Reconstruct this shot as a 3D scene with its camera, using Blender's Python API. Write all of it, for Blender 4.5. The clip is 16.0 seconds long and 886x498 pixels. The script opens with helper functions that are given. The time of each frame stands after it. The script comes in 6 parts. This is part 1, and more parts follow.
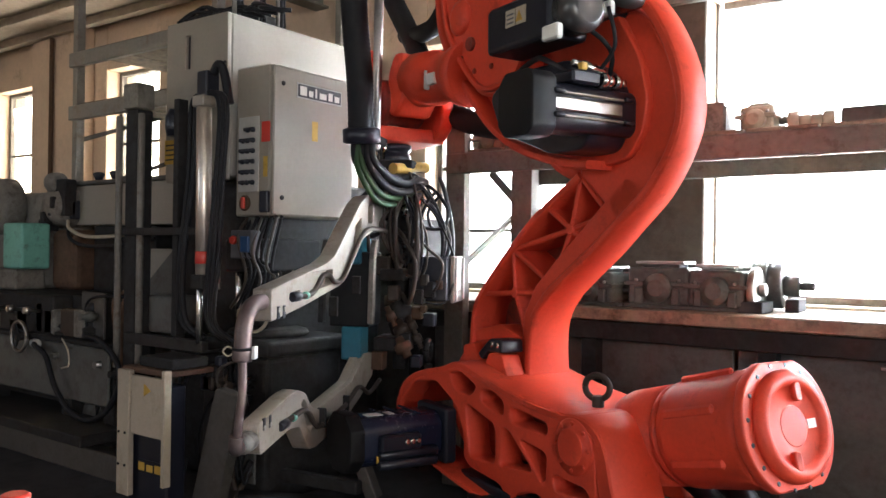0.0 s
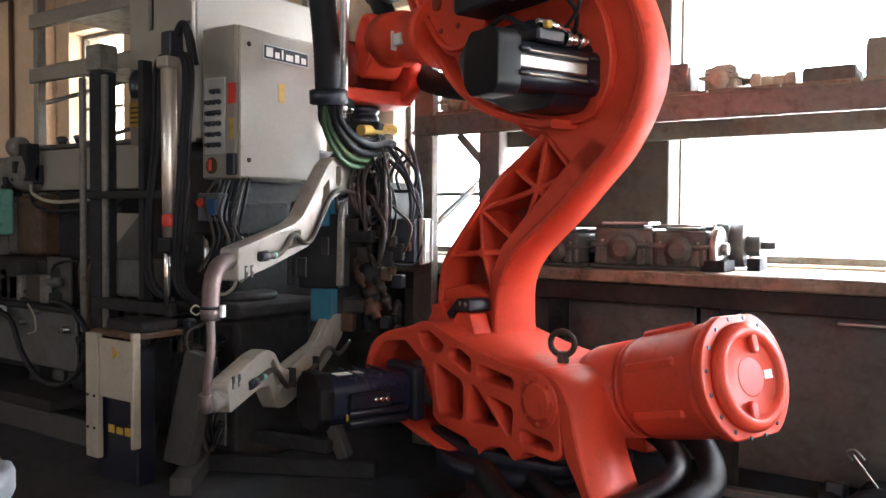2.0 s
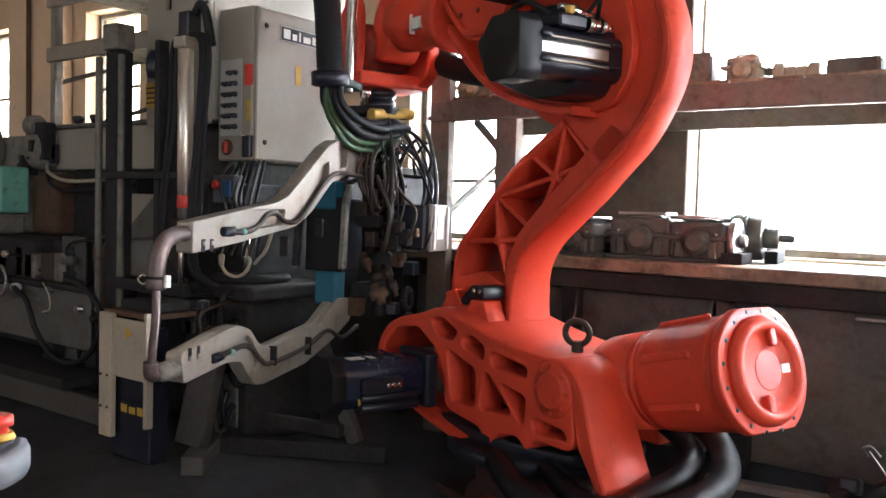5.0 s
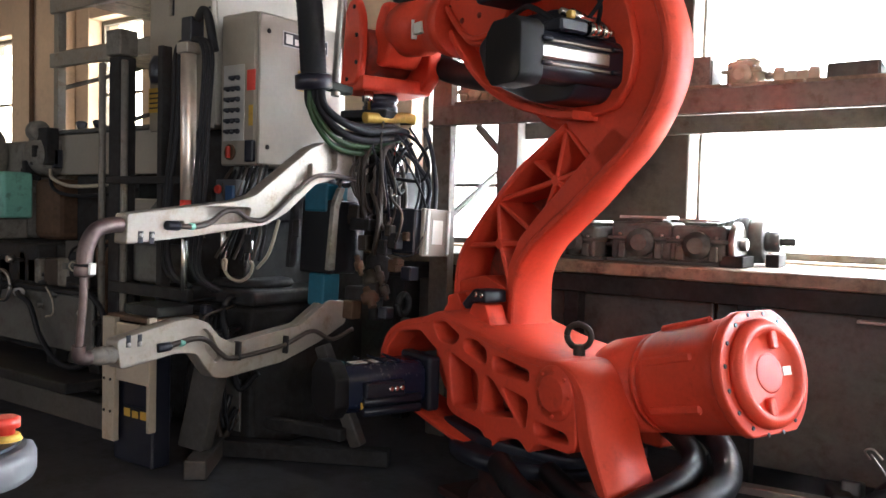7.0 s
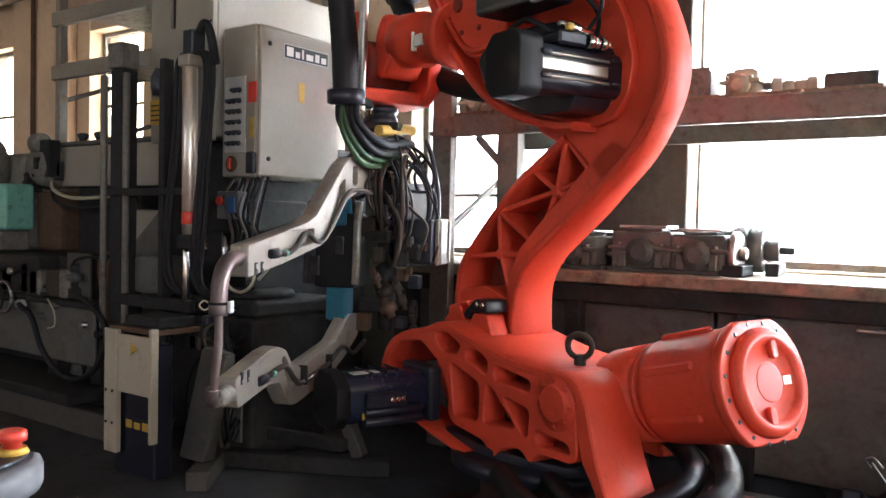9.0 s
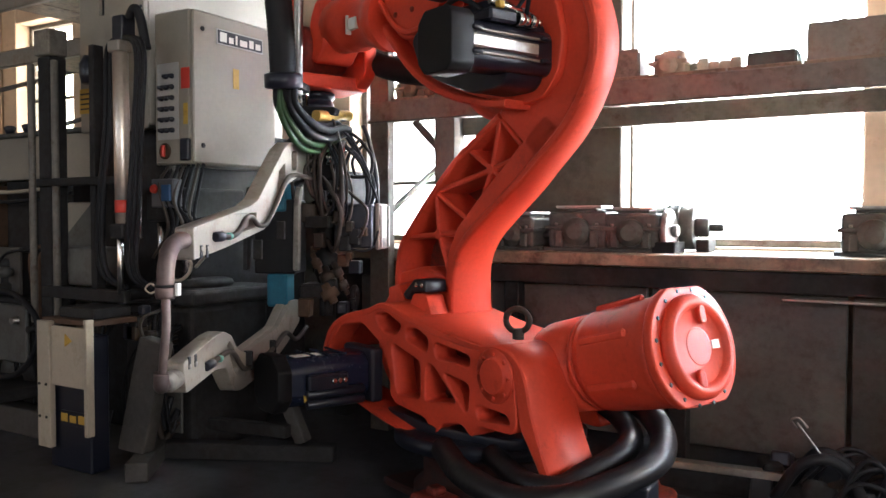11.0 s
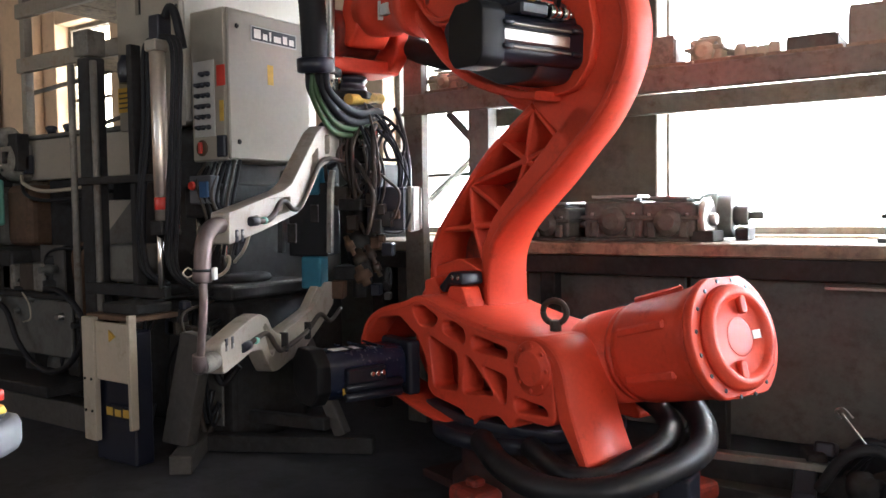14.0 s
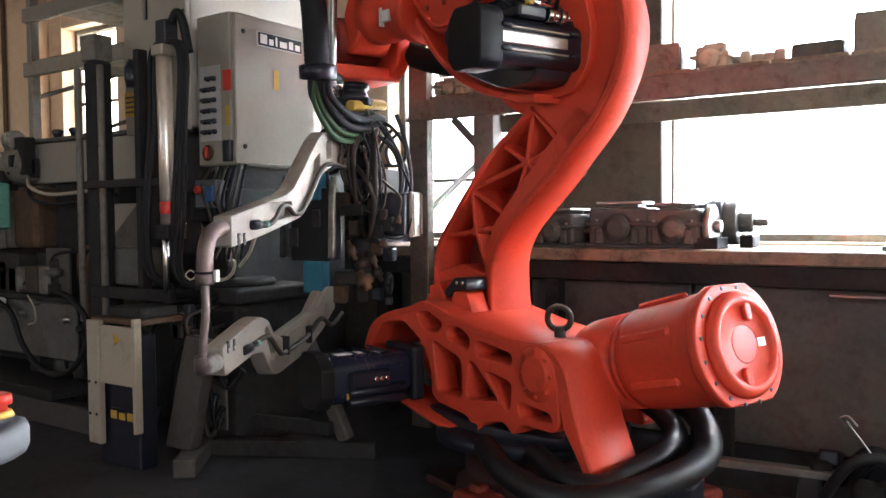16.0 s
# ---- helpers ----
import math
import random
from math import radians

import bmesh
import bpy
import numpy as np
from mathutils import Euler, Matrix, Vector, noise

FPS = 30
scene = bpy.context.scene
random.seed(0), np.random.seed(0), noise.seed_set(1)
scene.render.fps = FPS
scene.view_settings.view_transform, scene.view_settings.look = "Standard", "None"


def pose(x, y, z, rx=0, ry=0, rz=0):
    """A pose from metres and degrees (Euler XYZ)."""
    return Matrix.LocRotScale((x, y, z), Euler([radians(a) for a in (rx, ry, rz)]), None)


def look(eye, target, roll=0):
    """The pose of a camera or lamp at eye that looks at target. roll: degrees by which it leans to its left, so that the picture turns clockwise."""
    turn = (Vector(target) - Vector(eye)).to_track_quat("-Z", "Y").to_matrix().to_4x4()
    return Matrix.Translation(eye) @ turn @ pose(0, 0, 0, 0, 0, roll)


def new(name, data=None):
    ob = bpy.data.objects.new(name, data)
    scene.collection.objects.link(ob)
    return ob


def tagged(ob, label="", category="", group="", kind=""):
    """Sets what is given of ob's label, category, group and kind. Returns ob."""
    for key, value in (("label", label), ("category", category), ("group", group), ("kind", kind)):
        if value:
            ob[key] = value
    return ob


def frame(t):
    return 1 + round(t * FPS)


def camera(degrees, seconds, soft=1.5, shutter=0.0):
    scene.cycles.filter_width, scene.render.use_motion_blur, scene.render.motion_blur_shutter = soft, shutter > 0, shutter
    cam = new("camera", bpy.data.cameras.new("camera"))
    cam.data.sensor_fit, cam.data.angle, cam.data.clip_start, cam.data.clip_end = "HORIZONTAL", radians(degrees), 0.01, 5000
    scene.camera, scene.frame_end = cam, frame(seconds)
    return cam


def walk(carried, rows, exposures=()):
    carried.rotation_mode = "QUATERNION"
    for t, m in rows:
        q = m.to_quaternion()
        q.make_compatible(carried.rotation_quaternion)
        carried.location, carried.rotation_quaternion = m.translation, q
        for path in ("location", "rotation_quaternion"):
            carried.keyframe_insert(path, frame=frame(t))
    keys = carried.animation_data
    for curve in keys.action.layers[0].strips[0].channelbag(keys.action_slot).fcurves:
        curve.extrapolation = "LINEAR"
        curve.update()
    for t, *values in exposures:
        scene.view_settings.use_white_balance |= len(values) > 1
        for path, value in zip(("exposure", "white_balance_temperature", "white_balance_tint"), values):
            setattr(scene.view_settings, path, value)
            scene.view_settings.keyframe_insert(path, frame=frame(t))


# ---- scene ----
cam = camera(57.0, 16.0)
PATH = [
    (0, (0.207, 0.042, 1.252), (-0.976, 1.656, 1.256), 0.8),
    (0.5, (0.210, 0.033, 1.235), (-0.951, 1.661, 1.226), 1.1),
    (1, (0.222, 0.023, 1.230), (-0.936, 1.654, 1.200), 0.9),
    (1.5, (0.233, 0.026, 1.225), (-0.905, 1.669, 1.173), 0.5),
    (2, (0.236, 0.031, 1.218), (-0.889, 1.684, 1.146), 0.5),
    (2.5, (0.231, 0.034, 1.215), (-0.892, 1.687, 1.134), 0.6),
    (3, (0.230, 0.040, 1.212), (-0.897, 1.691, 1.126), 0.7),
    (3.5, (0.226, 0.043, 1.214), (-0.902, 1.692, 1.120), 0.9),
    (4, (0.219, 0.046, 1.213), (-0.916, 1.689, 1.114), 1.2),
    (6.5, (0.210, 0.027, 1.212), (-0.941, 1.660, 1.110), 1.8),
    (7, (0.218, 0.029, 1.210), (-0.932, 1.662, 1.118), 1.5),
    (7.5, (0.222, 0.025, 1.216), (-0.931, 1.658, 1.133), 1.4),
    (8, (0.221, 0.026, 1.219), (-0.937, 1.654, 1.143), 1.3),
    (10.3, (0.255, -0.001, 1.193), (-0.837, 1.674, 1.130), 0.6),
    (10.5, (0.264, 0.004, 1.183), (-0.809, 1.691, 1.117), 0.4),
    (11, (0.261, 0.007, 1.143), (-0.777, 1.715, 1.071), 0.1),
    (11.5, (0.256, 0.011, 1.136), (-0.788, 1.714, 1.047), -0.2),
    (12, (0.254, 0.002, 1.143), (-0.810, 1.694, 1.052), -0.1),
    (12.5, (0.254, 0.005, 1.152), (-0.832, 1.682, 1.069), -0.3),
    (13, (0.255, 0.004, 1.150), (-0.842, 1.674, 1.068), -0.5),
    (13.5, (0.261, 0.005, 1.150), (-0.841, 1.671, 1.060), -0.9),
    (14, (0.256, 0.003, 1.152), (-0.852, 1.665, 1.057), -0.8),
    (14.5, (0.248, -0.004, 1.154), (-0.870, 1.652, 1.061), -0.5),
    (15, (0.248, 0.002, 1.159), (-0.875, 1.655, 1.067), -0.5),
    (15.5, (0.251, 0.000, 1.157), (-0.869, 1.655, 1.069), -0.5),
    (16, (0.254, -0.004, 1.155), (-0.861, 1.654, 1.072), -0.5),
]
walk(cam, [(t, look(eye, target, roll)) for t, eye, target, roll in PATH])

# ---- world, sun, large lights ----
world = bpy.data.worlds.new("world")
scene.world = world
world.use_nodes = True
wn = world.node_tree.nodes
sky = wn.new("ShaderNodeTexSky")
sky.sky_type, sky.sun_disc = "NISHITA", False
sky.sun_elevation, sky.sun_rotation = radians(38), radians(35)
wn["Background"].inputs["Strength"].default_value = 0.12
world.node_tree.links.new(sky.outputs[0], wn["Background"].inputs["Color"])
sun = new("sun", bpy.data.lights.new("sun", "SUN"))
sun.data.energy, sun.data.angle, sun.data.color = 2.5, radians(0.6), (1, 0.94, 0.85)
sun.matrix_world = look((3, 8, 7), (0, 3.2, 1.2))
scene.view_settings.exposure = 0.48
scene.view_settings.use_white_balance = True
scene.view_settings.white_balance_temperature = 5700


def window_light(x0, x1, y, z0, z1, watts, aim, color=(0.97, 0.985, 1)):
    """The sky's light through an opening."""
    d = bpy.data.lights.new("window_light", "AREA")
    d.shape, d.size, d.size_y, d.energy, d.color = "RECTANGLE", x1 - x0, z1 - z0, watts, color
    ob = new("window_light", d)
    eye = Vector(((x0 + x1) / 2, y, (z0 + z1) / 2))
    ob.matrix_world = look(eye, eye + Vector(aim))
    return ob


window_light(-1.2, -0.1, 4.72, 1.0, 2.65, 55, (0, -1, -0.15))
window_light(0.5, 2.9, 4.72, 1.0, 2.65, 220, (-0.3, -1, -0.15))
window_light(3.3, 5.2, 4.72, 1.0, 2.65, 130, (-0.6, -1, -0.1))
window_light(-3.15, -2.0, 4.72, 1.0, 2.65, 8, (0.4, -1, -0.1))
# high windows in the south wall
window_light(-8.9, -5.1, -5.1, 2.35, 3.25, 34, (0.2, 1, -0.1), (1, 0.92, 0.82))
window_light(-3.9, 3.9, -5.1, 2.35, 3.25, 15, (0, 1, -0.1), (1, 0.93, 0.84))
# window in the east wall
side = window_light(0, 1.9, 0, 1.1, 3.1, 125, (-1, 0, -0.1), (1, 0.93, 0.84))
side.matrix_world = look((5.6, -3.1, 2.1), (4.6, -3.0, 2.0))
window_light(-7.1, -6.25, 4.72, 1.0, 2.95, 30, (0, -1, -0.1), (1, 0.82, 0.6))
window_light(-9.3, -8.45, 4.72, 1.0, 2.95, 30, (0, -1, -0.1), (1, 0.82, 0.6))


# ---- materials ----
def mat(name, color, rough=0.5, metal=0.0, spread=0.25, grain=40.0, stain=3.0, bump=0.1, dirt=None, dirt_amount=0.4, coat=0.0, spec=0.5):
    """A worn surface: grain and stains vary the colour and gloss, at two sizes; dirt lies in patches."""
    m = bpy.data.materials.new(name)
    m.use_nodes = True
    nt = m.node_tree
    n, link = nt.nodes, nt.links.new
    b = n["Principled BSDF"]
    co = n.new("ShaderNodeTexCoord")
    fine, broad = n.new("ShaderNodeTexNoise"), n.new("ShaderNodeTexNoise")
    fine.inputs["Scale"].default_value, fine.inputs["Detail"].default_value = grain, 6
    broad.inputs["Scale"].default_value, broad.inputs["Detail"].default_value = stain, 5
    broad.inputs["Roughness"].default_value = 0.65
    for x in (fine, broad):
        link(co.outputs["Object"], x.inputs["Vector"])
    add = n.new("ShaderNodeMath")
    add.operation = "MULTIPLY_ADD"
    add.inputs[1].default_value = 0.45
    link(fine.outputs["Fac"], add.inputs[0])
    half = n.new("ShaderNodeMath")
    half.operation = "MULTIPLY"
    half.inputs[1].default_value = 0.55
    link(broad.outputs["Fac"], half.inputs[0])
    link(half.outputs[0], add.inputs[2])
    ramp = n.new("ShaderNodeValToRGB")
    ramp.color_ramp.elements[0].position, ramp.color_ramp.elements[1].position = 0.3, 0.7
    ramp.color_ramp.elements[0].color = (*[c * (1 - spread) for c in color], 1)
    ramp.color_ramp.elements[1].color = (*[min(1, c * (1 + spread * 0.6)) for c in color], 1)
    link(add.outputs[0], ramp.inputs[0])
    last = ramp.outputs[0]
    if dirt:
        mask = n.new("ShaderNodeTexNoise")
        mask.inputs["Scale"].default_value, mask.inputs["Detail"].default_value = stain * 2.3, 8
        mask.inputs["Roughness"].default_value = 0.75
        link(co.outputs["Object"], mask.inputs["Vector"])
        cut = n.new("ShaderNodeMapRange")
        cut.inputs["From Min"].default_value, cut.inputs["From Max"].default_value = 0.62 - dirt_amount * 0.3, 0.78 - dirt_amount * 0.2
        link(mask.outputs["Fac"], cut.inputs["Value"])
        mix = n.new("ShaderNodeMix")
        mix.data_type = "RGBA"
        link(cut.outputs[0], mix.inputs["Factor"])
        link(last, mix.inputs["A"])
        mix.inputs["B"].default_value = (*dirt, 1)
        last = mix.outputs["Result"]
    link(last, b.inputs["Base Color"])
    rr = n.new("ShaderNodeMapRange")
    rr.inputs["To Min"].default_value, rr.inputs["To Max"].default_value = max(0.03, rough - 0.12), min(1, rough + 0.15)
    link(add.outputs[0], rr.inputs["Value"])
    link(rr.outputs[0], b.inputs["Roughness"])
    b.inputs["Metallic"].default_value = metal
    b.inputs["Specular IOR Level"].default_value = spec
    b.inputs["Coat Weight"].default_value = coat
    b.inputs["Coat Roughness"].default_value = 0.15
    bp = n.new("ShaderNodeBump")
    bp.inputs["Strength"].default_value, bp.inputs["Distance"].default_value = bump, 0.004
    link(add.outputs[0], bp.inputs["Height"])
    link(bp.outputs[0], b.inputs["Normal"])
    return m


def glow(name, color, strength):
    m = bpy.data.materials.new(name)
    m.use_nodes = True
    b = m.node_tree.nodes["Principled BSDF"]
    b.inputs["Base Color"].default_value = (*color, 1)
    b.inputs["Emission Color"].default_value = (*color, 1)
    b.inputs["Emission Strength"].default_value = strength
    return m


def glass(name):
    m = bpy.data.materials.new(name)
    m.use_nodes = True
    b = m.node_tree.nodes["Principled BSDF"]
    b.inputs["Base Color"].default_value = (0.9, 0.93, 0.92, 1)
    b.inputs["Roughness"].default_value = 0.08
    b.inputs["Transmission Weight"].default_value = 1.0
    b.inputs["IOR"].default_value = 1.1
    return m


ORANGE = mat("orange_paint", (0.69, 0.068, 0.03), 0.46, 0, 0.14, 60, 4, 0.06, (0.4, 0.036, 0.016), 0.2, coat=0.04, spec=0.3)
# dusty orange, also darkened to paint the shade of recesses into the colour
ORANGE_DUSTY_SHADED = mat("dusty_shaded_orange_paint", (0.27, 0.03, 0.015), 0.65, 0, 0.3, 50, 5, 0.12, (0.06, 0.03, 0.02), 0.45)
# near-black orange for the base, with still darker patches
BASE_DARK = mat("near_black_orange_paint", (0.05, 0.014, 0.011), 0.75, 0, 0.4, 40, 5, 0.15, (0.02, 0.016, 0.014), 0.6)
GREYCAST = mat("grey_cast_iron", (0.2, 0.185, 0.16), 0.6, 0, 0.3, 40, 5, 0.2, (0.07, 0.055, 0.04), 0.45)
MOTOR_BLUE = mat("blue_black_motor_paint", (0.014, 0.02, 0.045), 0.24, 0, 0.3, 60, 5, 0.06)
BLACK = mat("black_motor_paint", (0.016, 0.018, 0.028), 0.32, 0, 0.3, 60, 5, 0.06)
RUBBER = mat("black_rubber", (0.012, 0.012, 0.014), 0.62, 0, 0.3, 80, 8, 0.1, spec=0.35)
HOSE_BLACK = mat("glossy_black_hose", (0.012, 0.012, 0.014), 0.44, 0, 0.3, 80, 8, 0.06)
STAND_GREY = mat("dusty_grey_stand_paint", (0.075, 0.068, 0.06), 0.65, 0, 0.35, 40, 5, 0.2, (0.05, 0.042, 0.035), 0.4)
GRIME = mat("brown_oily_grime", (0.05, 0.036, 0.026), 0.6, 0.1, 0.4, 40, 8, 0.25, (0.03, 0.022, 0.016), 0.5)
PIER = mat("dark_brown_pier", (0.12, 0.1, 0.08), 0.8, 0, 0.3, 25, 2, 0.3, (0.06, 0.05, 0.04), 0.4)
CAP_GREY = mat("polished_dark_cap", (0.12, 0.118, 0.115), 0.22, 0.5, 0.15, 60, 5, 0.03)
MATT_BLACK = mat("matt_black_paint", (0.009, 0.009, 0.01), 0.55, 0, 0.3, 60, 5, 0.08, spec=0.25)
STEEL = mat("worn_steel", (0.42, 0.4, 0.38), 0.38, 1, 0.3, 50, 6, 0.1)
CHROME = mat("chrome", (0.75, 0.73, 0.7), 0.16, 1, 0.1, 40, 6, 0.02)
DARK_STEEL = mat("oily_dark_steel", (0.032, 0.031, 0.031), 0.65, 0, 0.5, 30, 5, 0.25, (0.02, 0.017, 0.014), 0.5, spec=0.2)
ALU = mat("milled_aluminium", (0.34, 0.303, 0.257), 0.48, 0.3, 0.16, 70, 5, 0.05, (0.2, 0.15, 0.105), 0.35)
BRONZE = mat("browned_copper", (0.2, 0.155, 0.145), 0.5, 0.75, 0.35, 40, 8, 0.1)
CABINET = mat("grey_cabinet_paint", (0.31, 0.278, 0.23), 0.5, 0, 0.1, 50, 2.5, 0.05, (0.27, 0.25, 0.21), 0.2)
MACHINE = mat("grey_machine_paint", (0.11, 0.11, 0.1), 0.55, 0, 0.3, 40, 4, 0.15, (0.06, 0.05, 0.04), 0.45)
RACK = mat("grey_rack_paint", (0.2, 0.185, 0.16), 0.6, 0.2, 0.3, 40, 5, 0.12, (0.1, 0.06, 0.035), 0.35)
RACK_PALE = mat("pale_rack_paint", (0.27, 0.245, 0.21), 0.6, 0.1, 0.2, 40, 5, 0.12, (0.2, 0.13, 0.08), 0.3)
BRUSHED = mat("brushed_bright_metal", (0.7, 0.63, 0.56), 0.3, 0.9, 0.12, 60, 5, 0.03)
CREAM = mat("cream_sheet_paint", (0.45, 0.39, 0.3), 0.5, 0, 0.12, 50, 4, 0.05, (0.3, 0.24, 0.16), 0.25)
PLASTER = mat("cream_plaster", (0.68, 0.53, 0.39), 0.9, 0, 0.12, 25, 1.4, 0.3, (0.42, 0.31, 0.22), 0.15)
FLOOR = mat("oily_concrete", (0.05, 0.05, 0.056), 0.72, 0, 0.45, 18, 1.6, 0.4, (0.018, 0.016, 0.015), 0.5)
CEILING = mat("grey_ceiling_boards", (0.4, 0.34, 0.27), 0.85, 0, 0.25, 20, 1.5, 0.2)
WOOD = mat("worn_bench_wood", (0.27, 0.21, 0.15), 0.7, 0, 0.4, 30, 4, 0.3, (0.06, 0.045, 0.03), 0.45)
TEAL = mat("teal_cast_resin", (0.01, 0.11, 0.17), 0.62, 0, 0.25, 50, 6, 0.08)
MINT = mat("mint_machine_paint", (0.22, 0.52, 0.42), 0.5, 0, 0.15, 50, 5, 0.08, (0.1, 0.18, 0.14), 0.3)
RED = mat("red_plastic", (0.62, 0.05, 0.03), 0.35, 0, 0.1)
YELLOW = mat("yellow_plastic", (0.55, 0.34, 0.05), 0.5, 0, 0.2, dirt=(0.2, 0.13, 0.03), dirt_amount=0.3)
GREEN = mat("green_hose", (0.035, 0.08, 0.028), 0.42, 0, 0.2)
BLUE = mat("blue_plastic", (0.03, 0.09, 0.22), 0.4, 0, 0.2)
NAVY = mat("navy_sheet", (0.008, 0.01, 0.02), 0.4, 0, 0.3)
WHITE = mat("white_label", (0.75, 0.74, 0.7), 0.5, 0, 0.08)
DULLGREY = mat("dull_grey_plastic", (0.11, 0.11, 0.118), 0.5, 0, 0.15)
HOSE_BROWN = mat("brown_grey_hose", (0.06, 0.046, 0.036), 0.5, 0, 0.3)
GREYPLASTIC = mat("grey_plastic", (0.45, 0.44, 0.42), 0.45, 0, 0.1)
RUST = mat("rusty_steel", (0.13, 0.075, 0.045), 0.75, 0.3, 0.45, 30, 6, 0.3)
SKYGLOW = glow("bright_sky", (1, 0.985, 0.97), 9.0)
SKYWARM = glow("warm_bright_sky", (1, 0.93, 0.8), 3.2)
GLASS = glass("window_glass")


# ---- mesh tools ----
def box(bm, x0, x1, y0, y1, z0, z1, bev=0.004, m=None):
    t = bmesh.new()
    bmesh.ops.create_cube(t, size=1)
    for v in t.verts:
        v.co = Vector(((x0 + x1) / 2 + v.co.x * (x1 - x0), (y0 + y1) / 2 + v.co.y * (y1 - y0), (z0 + z1) / 2 + v.co.z * (z1 - z0)))
    bev = min(bev, 0.4 * min(abs(x1 - x0), abs(y1 - y0), abs(z1 - z0)))
    if bev > 0:
        bmesh.ops.bevel(t, geom=t.edges[:], offset=bev, segments=1 if bev < 0.01 else 3, profile=0.5, affect="EDGES")
    return merge(bm, t, m)


def merge(bm, t, m=None):
    if m is not None:
        bmesh.ops.transform(t, matrix=m, verts=t.verts[:])
    me = bpy.data.meshes.new("tmp")
    t.to_mesh(me)
    t.free()
    bm.from_mesh(me)
    bpy.data.meshes.remove(me)
    return bm


def bar(bm, a, b, w, h, bev=0.003):
    """A beam of section w x h from a to b."""
    a, b = Vector(a), Vector(b)
    d = b - a
    q = d.to_track_quat("X", "Z").to_matrix().to_4x4()
    return box(bm, 0, d.length, -w / 2, w / 2, -h / 2, h / 2, bev, Matrix.Translation(a) @ q)


def lathe(bm, prof, a, b, seg=28):
    """A turned body: prof lists (share of the way from a to b, radius)."""
    a, b = Vector(a), Vector(b)
    d = b - a
    q = d.to_track_quat("Z", "Y").to_matrix().to_4x4()
    m = Matrix.Translation(a) @ q
    t = bmesh.new()
    rings = []
    for s, r in prof:
        rings.append([t.verts.new((r * math.cos(2 * math.pi * k / seg), r * math.sin(2 * math.pi * k / seg), s * d.length)) for k in range(seg)])
    for p, n in zip(rings, rings[1:]):
        for k in range(seg):
            t.faces.new((p[k], p[(k + 1) % seg], n[(k + 1) % seg], n[k]))
    t.faces.new(rings[0][::-1])
    t.faces.new(rings[-1])
    for f in t.faces:
        f.smooth = len(f.verts) == 4
    return merge(bm, t, m)


def cyl(bm, a, b, r, seg=20, bev=0.004):
    length = max((Vector(b) - Vector(a)).length, 1e-4)
    e = min(0.3, bev / length)
    return lathe(bm, [(0, r - min(bev, r * 0.4)), (e, r), (1 - e, r), (1, r - min(bev, r * 0.4))], a, b, seg)


def curve_points(pts, per=8):
    p = [Vector(x) for x in pts]
    p = [p[0] * 2 - p[1]] + p + [p[-1] * 2 - p[-2]]
    out = []
    for i in range(1, len(p) - 2):
        for k in range(per):
            t = k / per
            a, b, c, d = p[i - 1], p[i], p[i + 1], p[i + 2]
            out.append(0.5 * (2 * b + (c - a) * t + (2 * a - 5 * b + 4 * c - d) * t * t + (3 * b - a - 3 * c + d) * t ** 3))
    out.append(p[-2])
    return out


def tube(bm, pts, r, seg=10, per=8, ribs=0.0, pitch=0.02):
    """A hose through the points; ribs makes it corrugated."""
    path = curve_points(pts, per)
    if ribs:
        fine, step = [path[0]], pitch / 2
        for a, b in zip(path, path[1:]):
            n = max(1, round((b - a).length / step))
            fine += [a.lerp(b, (k + 1) / n) for k in range(n)]
        path = fine
    t = bmesh.new()
    side = None
    rings = []
    for i, p in enumerate(path):
        d = (path[min(i + 1, len(path) - 1)] - path[max(i - 1, 0)]).normalized()
        side = d.orthogonal().normalized() if side is None else (side - d * side.dot(d)).normalized()
        up = d.cross(side)
        rr = r + (ribs if i % 2 else 0)
        rings.append([t.verts.new(p + (side * math.cos(2 * math.pi * k / seg) + up * math.sin(2 * math.pi * k / seg)) * rr) for k in range(seg)])
    for p, n in zip(rings, rings[1:]):
        for k in range(seg):
            t.faces.new((p[k], p[(k + 1) % seg], n[(k + 1) % seg], n[k])).smooth = True
    t.faces.new(rings[0][::-1])
    t.faces.new(rings[-1])
    return merge(bm, t)


def rounded(poly, r, seg=4):
    """The polygon with its corners rounded."""
    p = [Vector(x) for x in poly]
    out = []
    for i, v in enumerate(p):
        a, b = p[i - 1] - v, p[(i + 1) % len(p)] - v
        k = min(r, a.length * 0.45, b.length * 0.45)
        s, e = v + a.normalized() * k, v + b.normalized() * k
        for j in range(seg + 1):
            t = j / seg
            out.append((1 - t) ** 2 * s + 2 * t * (1 - t) * v + t * t * e)
    return out


